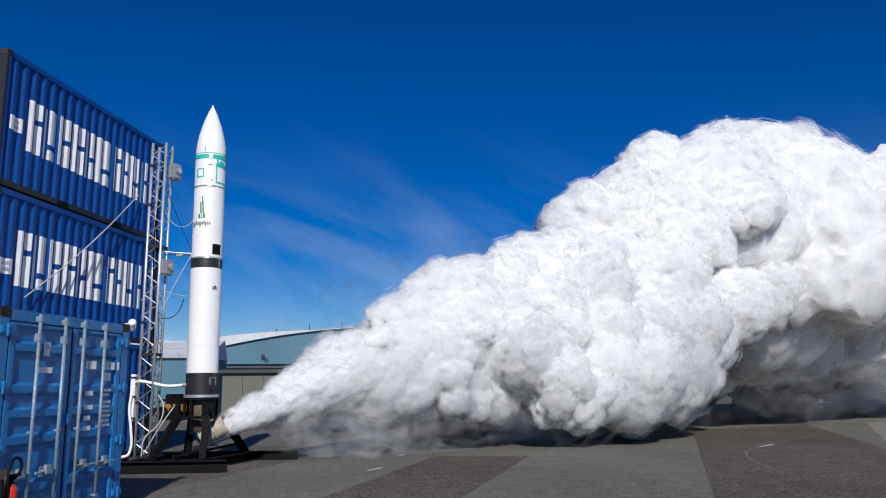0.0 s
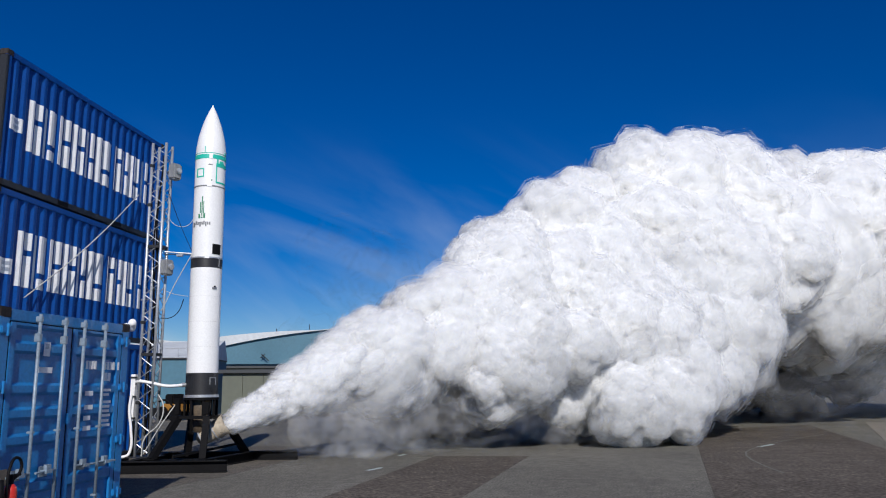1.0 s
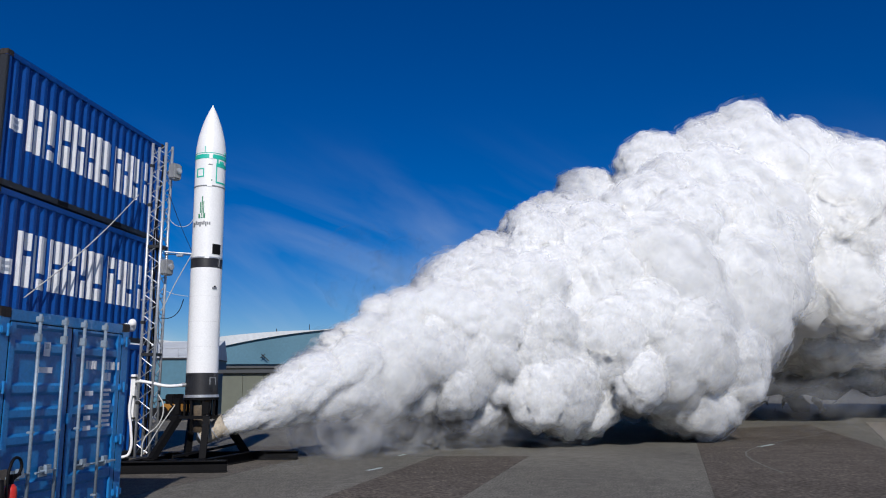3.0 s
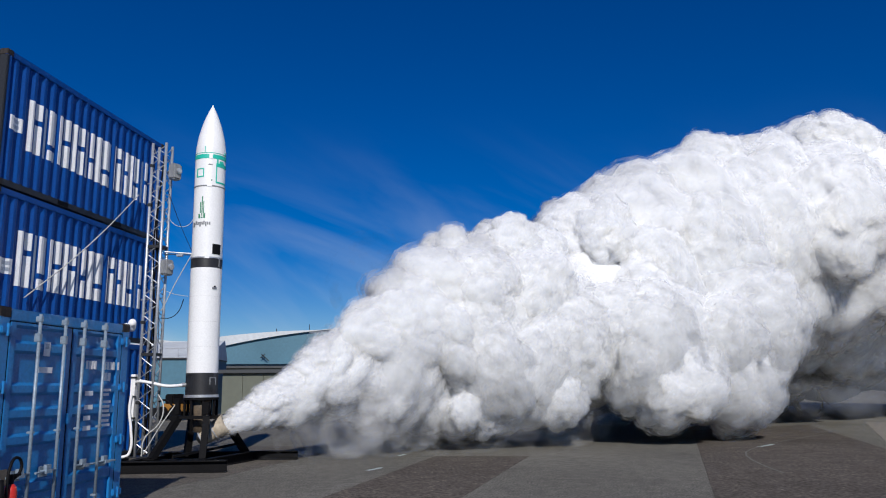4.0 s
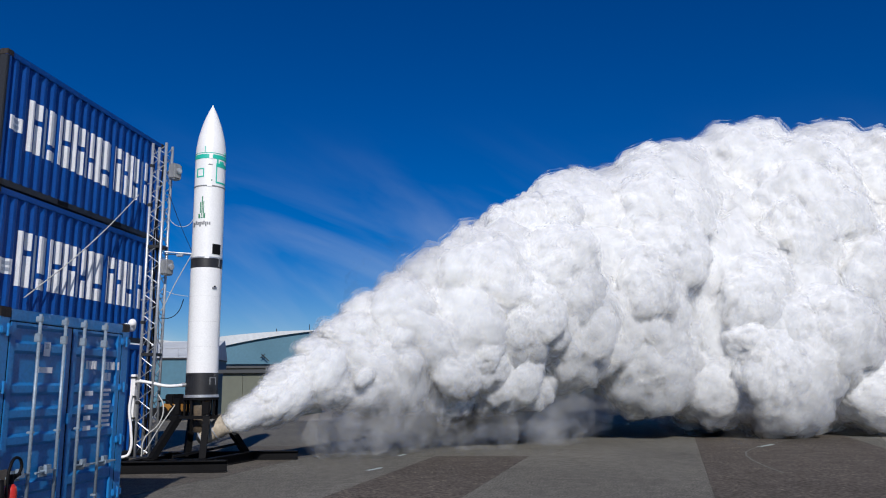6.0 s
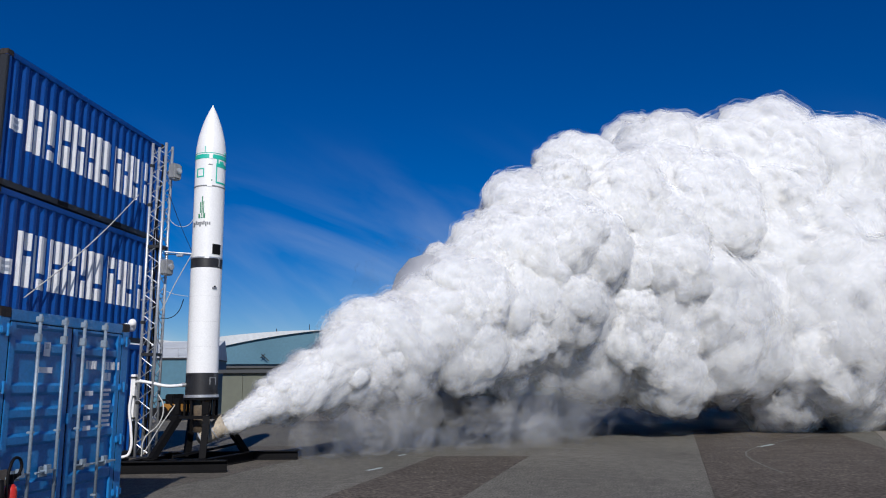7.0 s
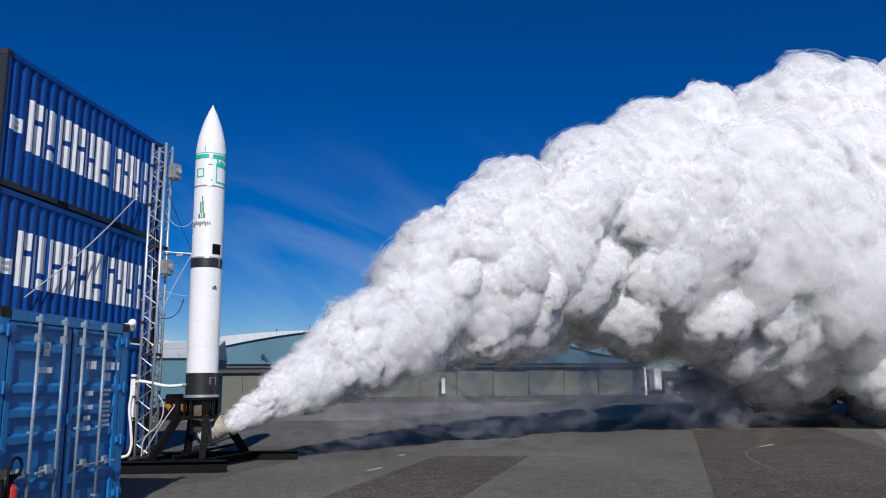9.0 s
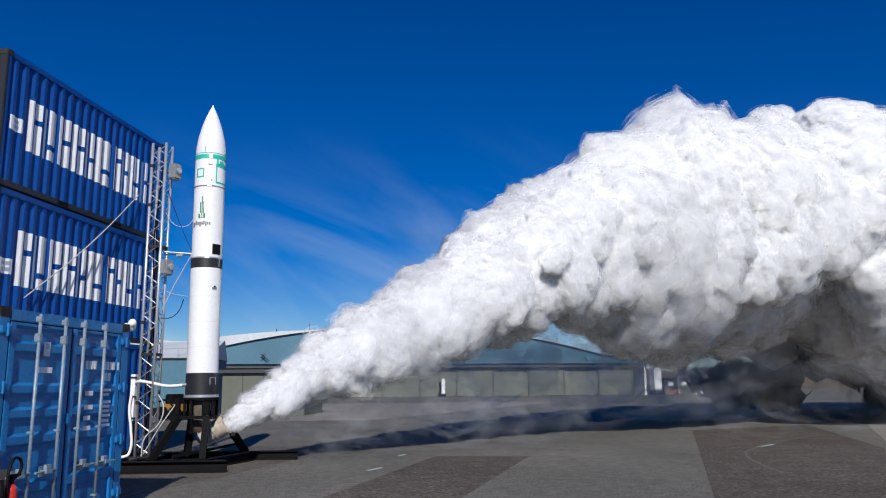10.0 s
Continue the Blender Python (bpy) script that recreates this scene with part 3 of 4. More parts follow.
# green emblem of slim strokes and a line of print as bars
for a, b, z0, z1 in ((-56, -50, 5.44, 5.70), (-46, -40, 5.38, 5.82), (-36, -31, 5.44, 5.72), (-64, -54, 5.33, 5.42), (-34, -22, 5.33, 5.44), (-50, -38, 5.33, 5.36)):
    mark("emblem_stroke", z0, z1, a, b, GREEN)
for k in range(9):
    mark("text_bar", 5.17 + (0.012 if k % 3 else -0.03), 5.245 + (0.02 if k % 4 == 1 else 0), -92 + k * 12.0, -92 + k * 12.0 + 8.5, GREY)
mark("hatch", 4.53, 4.76, 32, 82, BLACK, 0.006)
ring("joint_ring", 4.44, 4.475, GALV, 0.008, "bright metal joint ring")
ring("black_band", 4.23, 4.44, SKIRT, 0.004, "black interstage band")
mark("tape", 4.43, 4.50, -14, 14, WHITE, 0.010)
mark("tape", 4.25, 4.46, 74, 80, GREY, 0.010)
mark("sensor", 3.76, 3.80, 40, 66, GREY, 0.02)
mark("sensor", 3.80, 3.83, 50, 58, BLACK, 0.03)
for z in (2.5, 3.05, 3.6):
    ring("seam", z, z + 0.006, mat("seam_grey", (0.66, 0.66, 0.65), 0.5), 0.0015)
part("aft_skirt", lathe(bmesh.new(), [(RR + 0.004, 0.0), (RR + 0.004, 0.47)], 96), SKIRT, rocket, "black aft skirt with cover plates", smooth=False)
for z0, z1, a, b in ((1.62, 1.86, -88, -50), (1.62, 1.86, 40, 88), (1.55, 1.60, 60, 78)):
    mark("cover_plate", z0, z1, a, b, DARK_STEEL, 0.012)
for z in (1.56, 1.66, 1.74, 1.84, 1.9):
    mark("vent_slot", z, z + 0.02, -96, -62, DARK_STEEL, 0.018)
mark("cover_frame", 1.70, 1.86, 44, 50, GREY, 0.016)
mark("cover_frame", 1.70, 1.86, 78, 84, GREY, 0.016)
mark("cover_frame", 1.84, 1.86, 44, 84, GREY, 0.016)
ring("base_ring", 1.43, 1.49, GALV, 0.03, "bright metal base ring")

# ---- rocket stand ----
stand = thing("rocket_stand", pose(RX, RY, 0), "black steel launch stand with raked legs on a beam frame", "stand")


def i_beam(a, b, w=0.16, h=0.20, t=0.018):
    a, b = Vector(a) - Vector((RX, RY, 0)), Vector(b) - Vector((RX, RY, 0))
    up = Vector((0, 0, 1))
    bm = bmesh.new()
    beam(bm, a + up * (h - t / 2), b + up * (h - t / 2), w, t)
    beam(bm, a + up * (t / 2), b + up * (t / 2), w, t)
    beam(bm, a + up * (h / 2), b + up * (h / 2), t, h - 2 * t)
    return part("floor_beam", bm, BLACK, stand)


i_beam((0.25, 1.80, 0.004), (3.55, 2.55, 0.004), 0.2, 0.23)
i_beam((0.70, 4.70, 0.004), (4.10, 5.28, 0.004))
i_beam((2.80, 2.62, 0.004), (3.12, 5.02, 0.004))
i_beam((1.50, 2.32, 0.004), (1.24, 4.68, 0.004))
i_beam((0.62, 2.12, 0.004), (0.45, 4.4, 0.004))
i_beam((1.55, 3.2, 0.01), (2.92, 3.42, 0.01), 0.12, 0.17)
for foot, head in (((-0.62, -0.86), (-0.34, -0.34)), ((0.50, -0.92), (0.30, -0.36)), ((0.66, 0.98), (0.34, 0.36)), ((-0.46, 0.42), (-0.33, 0.30))):
    bm = bmesh.new()
    beam(bm, (foot[0], foot[1], 0.20), (head[0], head[1], 1.02), 0.13, 0.13)
    part("leg", bm, BLACK, stand)
    part("foot_plate", boxed(foot[0] - 0.12, foot[0] + 0.12, foot[1] - 0.12, foot[1] + 0.12, 0.20, 0.225, 0.004), BLACK, stand)
bm = bmesh.new()
beam(bm, (-0.75, -0.34, 1.02), (0.42, -0.34, 1.02), 0.1, 0.07)
part("top_beam", bm, BLACK, stand)
for a, b in (((-0.42, 0.38, 1.02), (0.85, 0.38, 1.02)), ((-0.36, -0.42, 1.02), (-0.36, 0.42, 1.02)), ((0.36, -0.42, 1.02), (0.36, 0.42, 1.02))):
    part("top_beam", beam(bmesh.new(), a, b, 0.09, 0.07), BLACK, stand)
part("mount_ring", lathe(bmesh.new(), [(0.24, 1.38), (0.37, 1.38), (0.37, 1.43), (0.24, 1.43), (0.24, 1.38)], 40, caps=False), BLACK, stand)
for k in range(8):
    a = FACE + k * math.tau / 8 + 0.15
    part("cage_post", beam(bmesh.new(), (0.335 * math.cos(a), 0.335 * math.sin(a), 1.03), (0.335 * math.cos(a), 0.335 * math.sin(a), 1.39), 0.05, 0.035), BLACK, stand)
for dx in (-0.34, 0.31):
    bm = boxed(dx - 0.05, dx + 0.05, -0.42, -0.34, 1.08, 1.34, 0.008)
    part("load_cell", bm, BLACK, stand)
part("cross_strut", beam(bmesh.new(), (-0.2, -0.72, 0.25), (0.62, 0.9, 0.42), 0.05, 0.05), BLACK, stand)

# ---- engine ----
engine = thing("rocket_engine", pose(RX, RY, 0.0), "scorched cream exhaust nozzle bent out under the rocket", "engine")
part("chamber", lathe(bmesh.new(), [(0.20, 1.40), (0.21, 1.25), (0.19, 1.1), (0.16, 0.95), (0.15, 0.70)], 36), mat("scorched_brown", (0.13, 0.10, 0.07), 0.6, 0, 20, 0.2, 6, 0.5, 0.1), engine, smooth=True)
ax = Vector((0.60, 0.11, 0.36)).normalized()
q = ax.to_track_quat("Z", "Y").to_matrix().to_4x4()
prof = [(0.165, 0.12), (0.172, 0.18), (0.185, 0.30), (0.215, 0.62), (0.222, 0.70), (0.195, 0.70), (0.17, 0.5), (0.12, 0.2)]
part("nozzle", lathe(bmesh.new(), prof, 40, Matrix.Translation((-0.04, -0.01, 0.52)) @ q, caps=False), CREAM, engine, smooth=True)
part("elbow", lathe(bmesh.new(), [(0.02, -0.15), (0.09, -0.13), (0.135, -0.08), (0.15, 0.0), (0.15, 0.1)], 32, Matrix.Translation((0.08, 0.02, 0.60)) @ q), DARK_STEEL, engine, smooth=True)
for d in (0.12, 0.42):
    part("clamp", lathe(bmesh.new(), [(0.165 + 0.08 * d, d - 0.015), (0.185 + 0.08 * d, d - 0.012), (0.185 + 0.08 * d, d + 0.012), (0.165 + 0.08 * d, d + 0.015)], 32, Matrix.Translation((-0.04, -0.01, 0.52)) @ q, caps=False), GALV, engine)

# ---- lattice mast ----
MX, MY = 1.36, 3.44
mast = thing("lattice_mast", pose(MX, MY, 0, 0, 0, 2), "galvanised aluminium lattice mast standing beside the container stack", "mast")
MH, MZ = 7.06, 0.22
HALF = 0.155
corners = [(-HALF, -HALF), (HALF, -HALF), (HALF, HALF), (-HALF, HALF)]
for x, y in corners:
    part("chord", rod(bmesh.new(), (x, y, MZ), (x, y, MH), 0.03, 12), GALV, mast, smooth=True)
for k in range(4):
    (x0, y0), (x1, y1) = corners[k], corners[(k + 1) % 4]
    n = 30
    for i in range(n):
        za, zb = MZ + 0.05 + (MH - MZ - 0.1) * i / n, MZ + 0.05 + (MH - MZ - 0.1) * (i + 1) / n
        a, c = ((x0, y0), (x1, y1)) if i % 2 else ((x1, y1), (x0, y0))
        part("brace", rod(bmesh.new(), (*a, za), (*c, zb), 0.009, 6), GALV, mast)
for z in (2.35, 4.70):
    bm = bmesh.new()
    for k in range(4):
        (x0, y0), (x1, y1) = corners[k], corners[(k + 1) % 4]
        beam(bm, (x0, y0, z), (x1, y1, z), 0.05, 0.06)
    part("splice_frame", bm, DARK_STEEL, mast)
part("base_plate", boxed(-0.3, 0.3, -0.3, 0.3, 0.205, 0.225, 0.004), DARK_STEEL, mast)
for z in (3.55, 6.2):
    part("wall_bracket", beam(bmesh.new(), (-HALF, 0, z), (-0.40, 0.2, z + 0.02), 0.03, 0.03), GALV, mast)
# corner clips along the chords
for z in (1.3, 3.0, 5.6, 6.5):
    part("clip", boxed(-HALF - 0.04, -HALF + 0.05, -HALF - 0.04, -HALF + 0.04, z, z + 0.07, 0.008), DARK_STEEL, mast)
# cables clipped up the inside of the mast
for k, (dx, dy, mt) in enumerate(((0.03, -0.05, BLACK), (-0.05, 0.02, BLACK), (0.07, 0.06, WHITE), (-0.02, 0.08, BLACK))):
    pts = [(dx + 0.03 * math.sin(z * 2.1 + k), dy + 0.03 * math.cos(z * 1.7 + k), z) for z in np.linspace(0.3, 6.8 - 0.6 * k, 14)]
    tube("cable", pts, 0.018 if mt is BLACK else 0.012, mt, mast)

STEEL_GREY = mat("lamp_grey", (0.33, 0.34, 0.35), 0.45, 0.4, 30, 0.1, 4, 0.2, 0.03)
for x, y, z, s in ((1.70, 3.42, 6.42, 1.0), (1.64, 3.40, 4.25, 0.95)):
    ob = thing("floodlight", pose(x, y, z, 0, 0, -20), "grey metal floodlight clamped to the lattice mast", "floodlight", "mast floodlights")
    part("housing", boxed(-0.11 * s, 0.09 * s, -0.12, 0.12, -0.19 * s, 0.17 * s, 0.03), STEEL_GREY, ob)
    part("lens", lathe(bmesh.new(), [(0.04, 0.0), (0.07, 0.01), (0.07, 0.05), (0.04, 0.06)], 20, Matrix.Translation((0.09, 0.0, 0)) @ Matrix.Rotation(radians(90), 4, "Y")), GALV, ob)
    part("clamp", boxed(-0.22, -0.10, -0.03, 0.03, -0.04, 0.04, 0.006), DARK_STEEL, ob)

arm = thing("umbilical_arm", pose(0, 0, 0), "slim metal umbilical arm reaching from mast to rocket", "arm")
part("tube", rod(bmesh.new(), (1.50, 3.48, 4.61), (2.09, 3.62, 4.57), 0.016), GALV, arm)
part("tube", rod(bmesh.new(), (1.50, 3.48, 4.56), (2.09, 3.62, 4.54), 0.010), DARK_STEEL, arm)
part("connector", boxed(1.78, 1.92, 3.50, 3.58, 4.50, 4.56, 0.01), GALV, arm)
hose = tube("supply_hose", [(1.05, 3.42, 1.72), (1.2, 3.28, 1.78), (1.5, 3.30, 1.74), (1.8, 3.36, 1.68), (2.10, 3.60, 1.70)], 0.034, WHITE)
tagged(hose, "white insulated supply hose from mast to rocket base", "hose")
part("coupling", rod(bmesh.new(), (2.04, 3.55, 1.70), (2.14, 3.63, 1.70), 0.05), GALV, hose)
cabinet = thing("cable_cabinet", pose(1.04, 3.36, 0.0), "narrow white cable duct with pipe beside the mast", "duct")
part("duct", boxed(-0.04, 0.06, -0.05, 0.08, 0.95, 1.93, 0.01), WHITE, cabinet)
tube("pipe", [(0.02, -0.09, 1.5), (0.0, -0.1, 1.2), (0.06, -0.1, 0.8), (0.07, -0.1, 0.34), (0.02, -0.12, 0.25), (-0.25, -0.2, 0.24)], 0.03, WHITE, cabinet)
for z in (1.0, 1.45, 1.85):
    part("clip", boxed(-0.06, 0.08, -0.07, 0.0, z, z + 0.03), DARK_STEEL, cabinet)
part("support_post", boxed(-0.03, 0.05, 0.0, 0.08, 0.2, 0.95, 0.005), DARK_STEEL, cabinet)

# ---- loose cables, ropes ----
ROPE = mat("rope", (0.5, 0.5, 0.48), 0.8)
for pts, r, mt, lab in (
        ([(0.03, 1.0, 3.34), (0.10, 2.4, 4.35), (0.12, 3.6, 5.30), (0.05, 4.85, 6.3)], 0.012, ROPE, "pale guy rope slung across the container side"),
        ([(1.52, 3.4, 5.5), (1.75, 3.5, 5.2), (1.98, 3.6, 5.22), (2.12, 3.68, 5.62)], 0.007, ROPE, "thin pale cable hanging between mast and rocket"),
        ([(1.55, 3.4, 6.0), (1.85, 3.5, 5.2), (2.1, 3.6, 4.62)], 0.006, BLACK, "thin dark cable running down to the arm"),
        ([(2.1, 3.6, 4.55), (1.8, 3.5, 3.9), (1.56, 3.42, 3.3)], 0.009, ROPE, "pale rope from arm down to the mast"),
        ([(1.56, 3.42, 3.13), (1.78, 3.45, 3.15), (1.92, 3.5, 3.3), (2.0, 3.52, 3.55)], 0.009, BLACK, "black cable loop by the mast"),
        ([(1.56, 3.42, 3.75), (1.8, 3.5, 3.66), (2.06, 3.62, 3.62)], 0.005, ROPE, "thin pale cable between mast and rocket"),
        ([(1.6, 3.4, 1.5), (1.78, 3.3, 1.25), (1.7, 3.3, 0.9), (1.45, 3.2, 0.6), (1.4, 3.2, 0.24)], 0.014, ROPE, "pale cable drooping at the mast foot"),
        ([(2.0, 3.4, 1.3), (1.75, 3.2, 0.8), (1.5, 3.1, 0.3)], 0.012, ROPE, "pale cable running down the stand leg"),
        ([(1.62, 3.4, 1.35), (1.8, 3.35, 1.38), (1.95, 3.4, 1.25), (2.05, 3.5, 1.1)], 0.02, BLACK, "black hose bundle between mast and stand")):
    tagged(tube("cable", pts, r, mt), lab, "cable", "loose cables")

# ---- far buildings ----
hangar = thing("hangar", pose(0, 117.2, 0, 0, 0, 17.2), "teal clad aircraft hangar with grey sliding doors and curved roof", "hangar")


def arch(x):
    """Roof line of the gable along the facade."""
    return 11.4 - 5.2 * ((x + 14) / 36.0) ** 2


bm = bmesh.new()
xs = [-54 + 82 * k / 40 for k in range(41)]
for k in range(40):
    x0, x1 = xs[k], xs[k + 1]
    z0, z1 = max(arch(x0), 6.6), max(arch(x1), 6.6)
    v = [bm.verts.new(c) for c in ((x0, 0, 5.0), (x1, 0, 5.0), (x1, 0, z1), (x0, 0, z0))]
    bm.faces.new(v)
bmesh.ops.remove_doubles(bm, verts=bm.verts[:], dist=0.001)
part("wall", bm, TEAL_WALL, hangar)
bm = bmesh.new()
for k in range(40):
    x0, x1 = xs[k], xs[k + 1]
    z0, z1 = max(arch(x0), 6.6), max(arch(x1), 6.6)
    t0, t1 = 0.08 + max(0, -x0 - 28) * 0.10, 0.08 + max(0, -x1 - 28) * 0.10
    q = [(x0, -0.5, z0), (x1, -0.5, z1), (x1, -0.5, z1 + t1), (x0, -0.5, z0 + t0), (x0, 40, z0), (x1, 40, z1), (x1, 40, z1 + t1), (x0, 40, z0 + t0)]
    v = [bm.verts.new(c) for c in q]
    for f in ((0, 1, 2, 3), (3, 2, 6, 7), (5, 4, 7, 6), (1, 0, 4, 5)):
        bm.faces.new([v[i] for i in f])
bmesh.ops.remove_doubles(bm, verts=bm.verts[:], dist=0.001)
part("roof", bm, ROOF, hangar)
part("side_wall", boxed(-54, -53.6, 0.5, 40, 0, 6.6), TEAL_WALL, hangar)
part("side_wall", boxed(27.6, 28, 0.5, 40, 0, 6.6), WHITE, hangar)
part("door_track", boxed(-54, 27.4, -0.7, 0.3, 4.72, 5.05), mat("track_dark", (0.05, 0.055, 0.06), 0.6), hangar)
part("canopy", boxed(-54, 27.4, -0.9, -0.3, 5.35, 5.55), TEAL_WALL, hangar)
x = -54.0
for k in range(14):
    w = 6.1
    if x + w > 27.6:
        break
    off = 0.25 * (k % 2)
    part("sliding_door", boxed(x + 0.04, x + w - 0.04, 0.1 + off, 0.25 + off, 0.05, 4.74), GREY_DOOR, hangar)
    part("door_post", boxed(x + w - 0.09, x + w + 0.09, -0.05, 0.1, 0.0, 4.74), mat("post_dark", (0.06, 0.065, 0.07), 0.6) if k == 0 else bpy.data.materials["post_dark"], hangar)
    x += w
for k in range(14):
    x = -50 + k * 5.2
    part("roof_rail_post", rod(bmesh.new(), (x, 1, arch(x)), (x, 1, arch(x) + 1.3), 0.06, 5), DARK_STEEL, hangar)
bm = bmesh.new()
rod(bm, (-36.6, -0.7, 6.9), (-35.4, -0.7, 5.8), 0.09, 6)
rod(bm, (-36.7, -0.7, 6.3), (-36.0, -0.7, 6.9), 0.07, 6)
part("antenna", bm, DARK_STEEL, hangar, "dark bracket with antenna on the gable")

# small things far off by the hangar
kiosk = thing("white_board", pose(-7.0, 112.8, 0, 0, 0, 17), "narrow white board on a dark post by the hangar doors", "sign")
part("panel", boxed(-0.1, 0.45, 0, 0.2, 0.5, 2.9, 0.03), WHITE, kiosk)
part("post", boxed(-0.5, -0.15, 0, 0.2, 0, 2.3, 0.02), BLACK, kiosk)
part("base", boxed(-0.3, 0.6, -0.1, 0.3, 0, 0.5, 0.02), BLACK, kiosk)
van = thing("trailer", pose(27.9, 124.9, 0, 0, 0, 17), "white box trailer parked at the hangar corner", "trailer")
part("box", boxed(-0.6, 0.65, -1.2, 1.2, 0.8, 4.5, 0.15), WHITE, van)
part("chassis", boxed(-0.55, 0.6, -1.1, 1.1, 0.45, 0.8), DARK_STEEL, van)
for xx in (-0.5, 0.55):
    for yy in (-0.8, 0.8):
        part("wheel", rod(bmesh.new(), (xx - 0.12, yy, 0.42), (xx + 0.12, yy, 0.42), 0.42, 16), BLACK, van)
hut = thing("site_hut", pose(32.5, 130, 0, 0, 0, 17), "dark low site hut with white framed windows", "hut")
part("wall", boxed(-2.6, 2.4, 0, 3, 0, 2.6), mat("hut_dark", (0.06, 0.07, 0.08), 0.7), hut)
part("roof", boxed(-2.8, 2.6, -0.2, 3.2, 2.6, 2.75), DARK_STEEL, hut)
for xx in (-1.5, 1.0):
    part("window", boxed(xx - 0.45, xx + 0.45, -0.05, 0.02, 1.5, 2.1), WHITE, hut)
part("lower_board", boxed(-2.4, 0.8, -0.06, 0.0, 0.1, 0.9), mat("brown_board", (0.2, 0.12, 0.07), 0.8), hut)
gate = thing("white_gate_frame", pose(36.0, 130, 0, 0, 0, 17), "white open frame beside the hut", "frame")
part("frame_post", boxed(-0.9, -0.5, 0, 0.4, 0, 2.5), WHITE, gate)
part("frame_post", boxed(0.3, 0.6, 0, 0.4, 0, 1.9), WHITE, gate)
part("frame_bar", boxed(-0.9, 0.6, 0, 0.4, 1.9, 2.4), WHITE, gate)
pole = thing("lamp_pole", pose(32.4, 129, 0), "slim lamp pole behind the hut", "pole")
part("shaft", rod(bmesh.new(), (0, 0, 0), (0, 0, 6.6), 0.09, 8), GALV, pole)
part("arm", rod(bmesh.new(), (0, 0, 6.5), (1.6, 0, 6.55), 0.05, 8), GALV, pole)

# nearer low buildings at the apron's edge
shed = thing("teal_shed", pose(-13.2, 31.5, 0, 0, 0, 12), "teal low building with pale roof and handrail", "building")
part("wall", boxed(-4, 2.9, 0, 6, 0, 3.35), TEAL_WALL, shed)
part("eave", boxed(-4, 2.95, -0.1, 6, 3.35, 3.44), DARK_STEEL, shed)
bm = bmesh.new()
v = [bm.verts.new(c) for c in ((-4, -0.1, 3.442), (2.95, -0.1, 3.442), (2.95, 5, 4.75), (-4, 5, 4.55), (-4, 6, 3.442), (2.95, 6, 3.442))]
for f in ((0, 1, 2, 3), (3, 2, 5, 4), (0, 3, 4), (1, 5, 2)):
    bm.faces.new([v[i] for i in f])
part("roof", bm, ROOF, shed)
for k in range(7):
    part("handrail_post", rod(bmesh.new(), (-3.8 + k, 0.1, 3.44), (-3.8 + k, 0.1, 4.0), 0.02, 6), GALV, shed)
part("handrail", rod(bmesh.new(), (-4, 0.1, 4.0), (2.9, 0.1, 4.0), 0.02, 6), GALV, shed)
annex = thing("grey_shed", pose(-8.2, 32.6, 0, 0, 0, 4), "grey panelled low shed with dark eave", "building")
for k in range(4):
    part("panel", boxed(-1.3 + k * 1.25, -0.07 + k * 1.25, 0, 0.1, 0, 2.45, 0.01), GREY_DOOR, annex)
part("wall", boxed(-1.3, 3.7, 0.1, 5, 0, 2.5), GREY_DOOR, annex)
part("eave", boxed(-1.5, 3.9, -0.25, 5.2, 2.5, 2.72, 0.02), mat("eave_dark", (0.05, 0.055, 0.06), 0.6), annex)

# yellow digger seen between mast and stand
YEL = mat("digger_yellow", (0.36, 0.17, 0.03), 0.5, 0, 20, 0.1, 3, 0.4, 0.05)
digger = thing("wheel_loader", pose(-9.35, 26.5, 0, 0, 0, 160), "yellow and black wheel loader parked beyond the stand", "loader")
part("body", boxed(-0.7, 0.5, -0.5, 0.5, 0.45, 0.85, 0.06), YEL, digger)
part("engine_cover", boxed(-0.65, -0.2, -0.45, 0.45, 0.85, 1.15, 0.05), BLACK, digger)
part("cab", boxed(-0.15, 0.45, -0.42, 0.42, 0.85, 1.35, 0.06), BLACK, digger)
part("boom", beam(bmesh.new(), (0.5, 0, 0.95), (1.1, 0, 0.6), 0.16, 0.14), YEL, digger)
part("bucket", boxed(1.0, 1.3, -0.6, 0.6, 0.2, 0.65, 0.05), DARK_STEEL, digger)
for xx in (-0.45, 0.4):
    for yy in (-0.55, 0.55):
        part("wheel", rod(bmesh.new(), (xx, yy - 0.12, 0.36), (xx, yy + 0.12, 0.36), 0.36, 20), BLACK, digger)

# low brown hill beyond the hut
bm = bmesh.new()
n = 40
rows = []
for j in range(6):
    rows.append([bm.verts.new((20 + 400 * k / n, 260 + 60 * j, max(0, 15 * math.sin(j / 5 * math.pi)) * (0.7 + 0.3 * noise.noise(Vector((k * 0.3, j * 0.5, 0)))) * min(1, k / 3)) ) for k in range(n + 1)])
for a, b in zip(rows, rows[1:]):
    for k in range(n):
        bm.faces.new((a[k], a[k + 1], b[k + 1], b[k]))
tagged(part("backdrop", bm, mat("moor", (0.13, 0.09, 0.05), 0.95, 0, 0.5, 0.3, 0.05, 0.5, 0.1), smooth=True), "low brown moorland rise beyond the airfield", "hill", kind="structure")

# ---- smoke plume ----
NOZZLE = Vector((2.97, 3.85, 0.84))
HEADING = Vector((math.cos(radians(48)), math.sin(radians(48)), 0))
ACROSS = Vector((HEADING.y, -HEADING.x, 0))
REACH = (0.0, 2.85, 6.47, 11.1, 17.3, 28.6, 46.0)      # metres along the ground from the nozzle
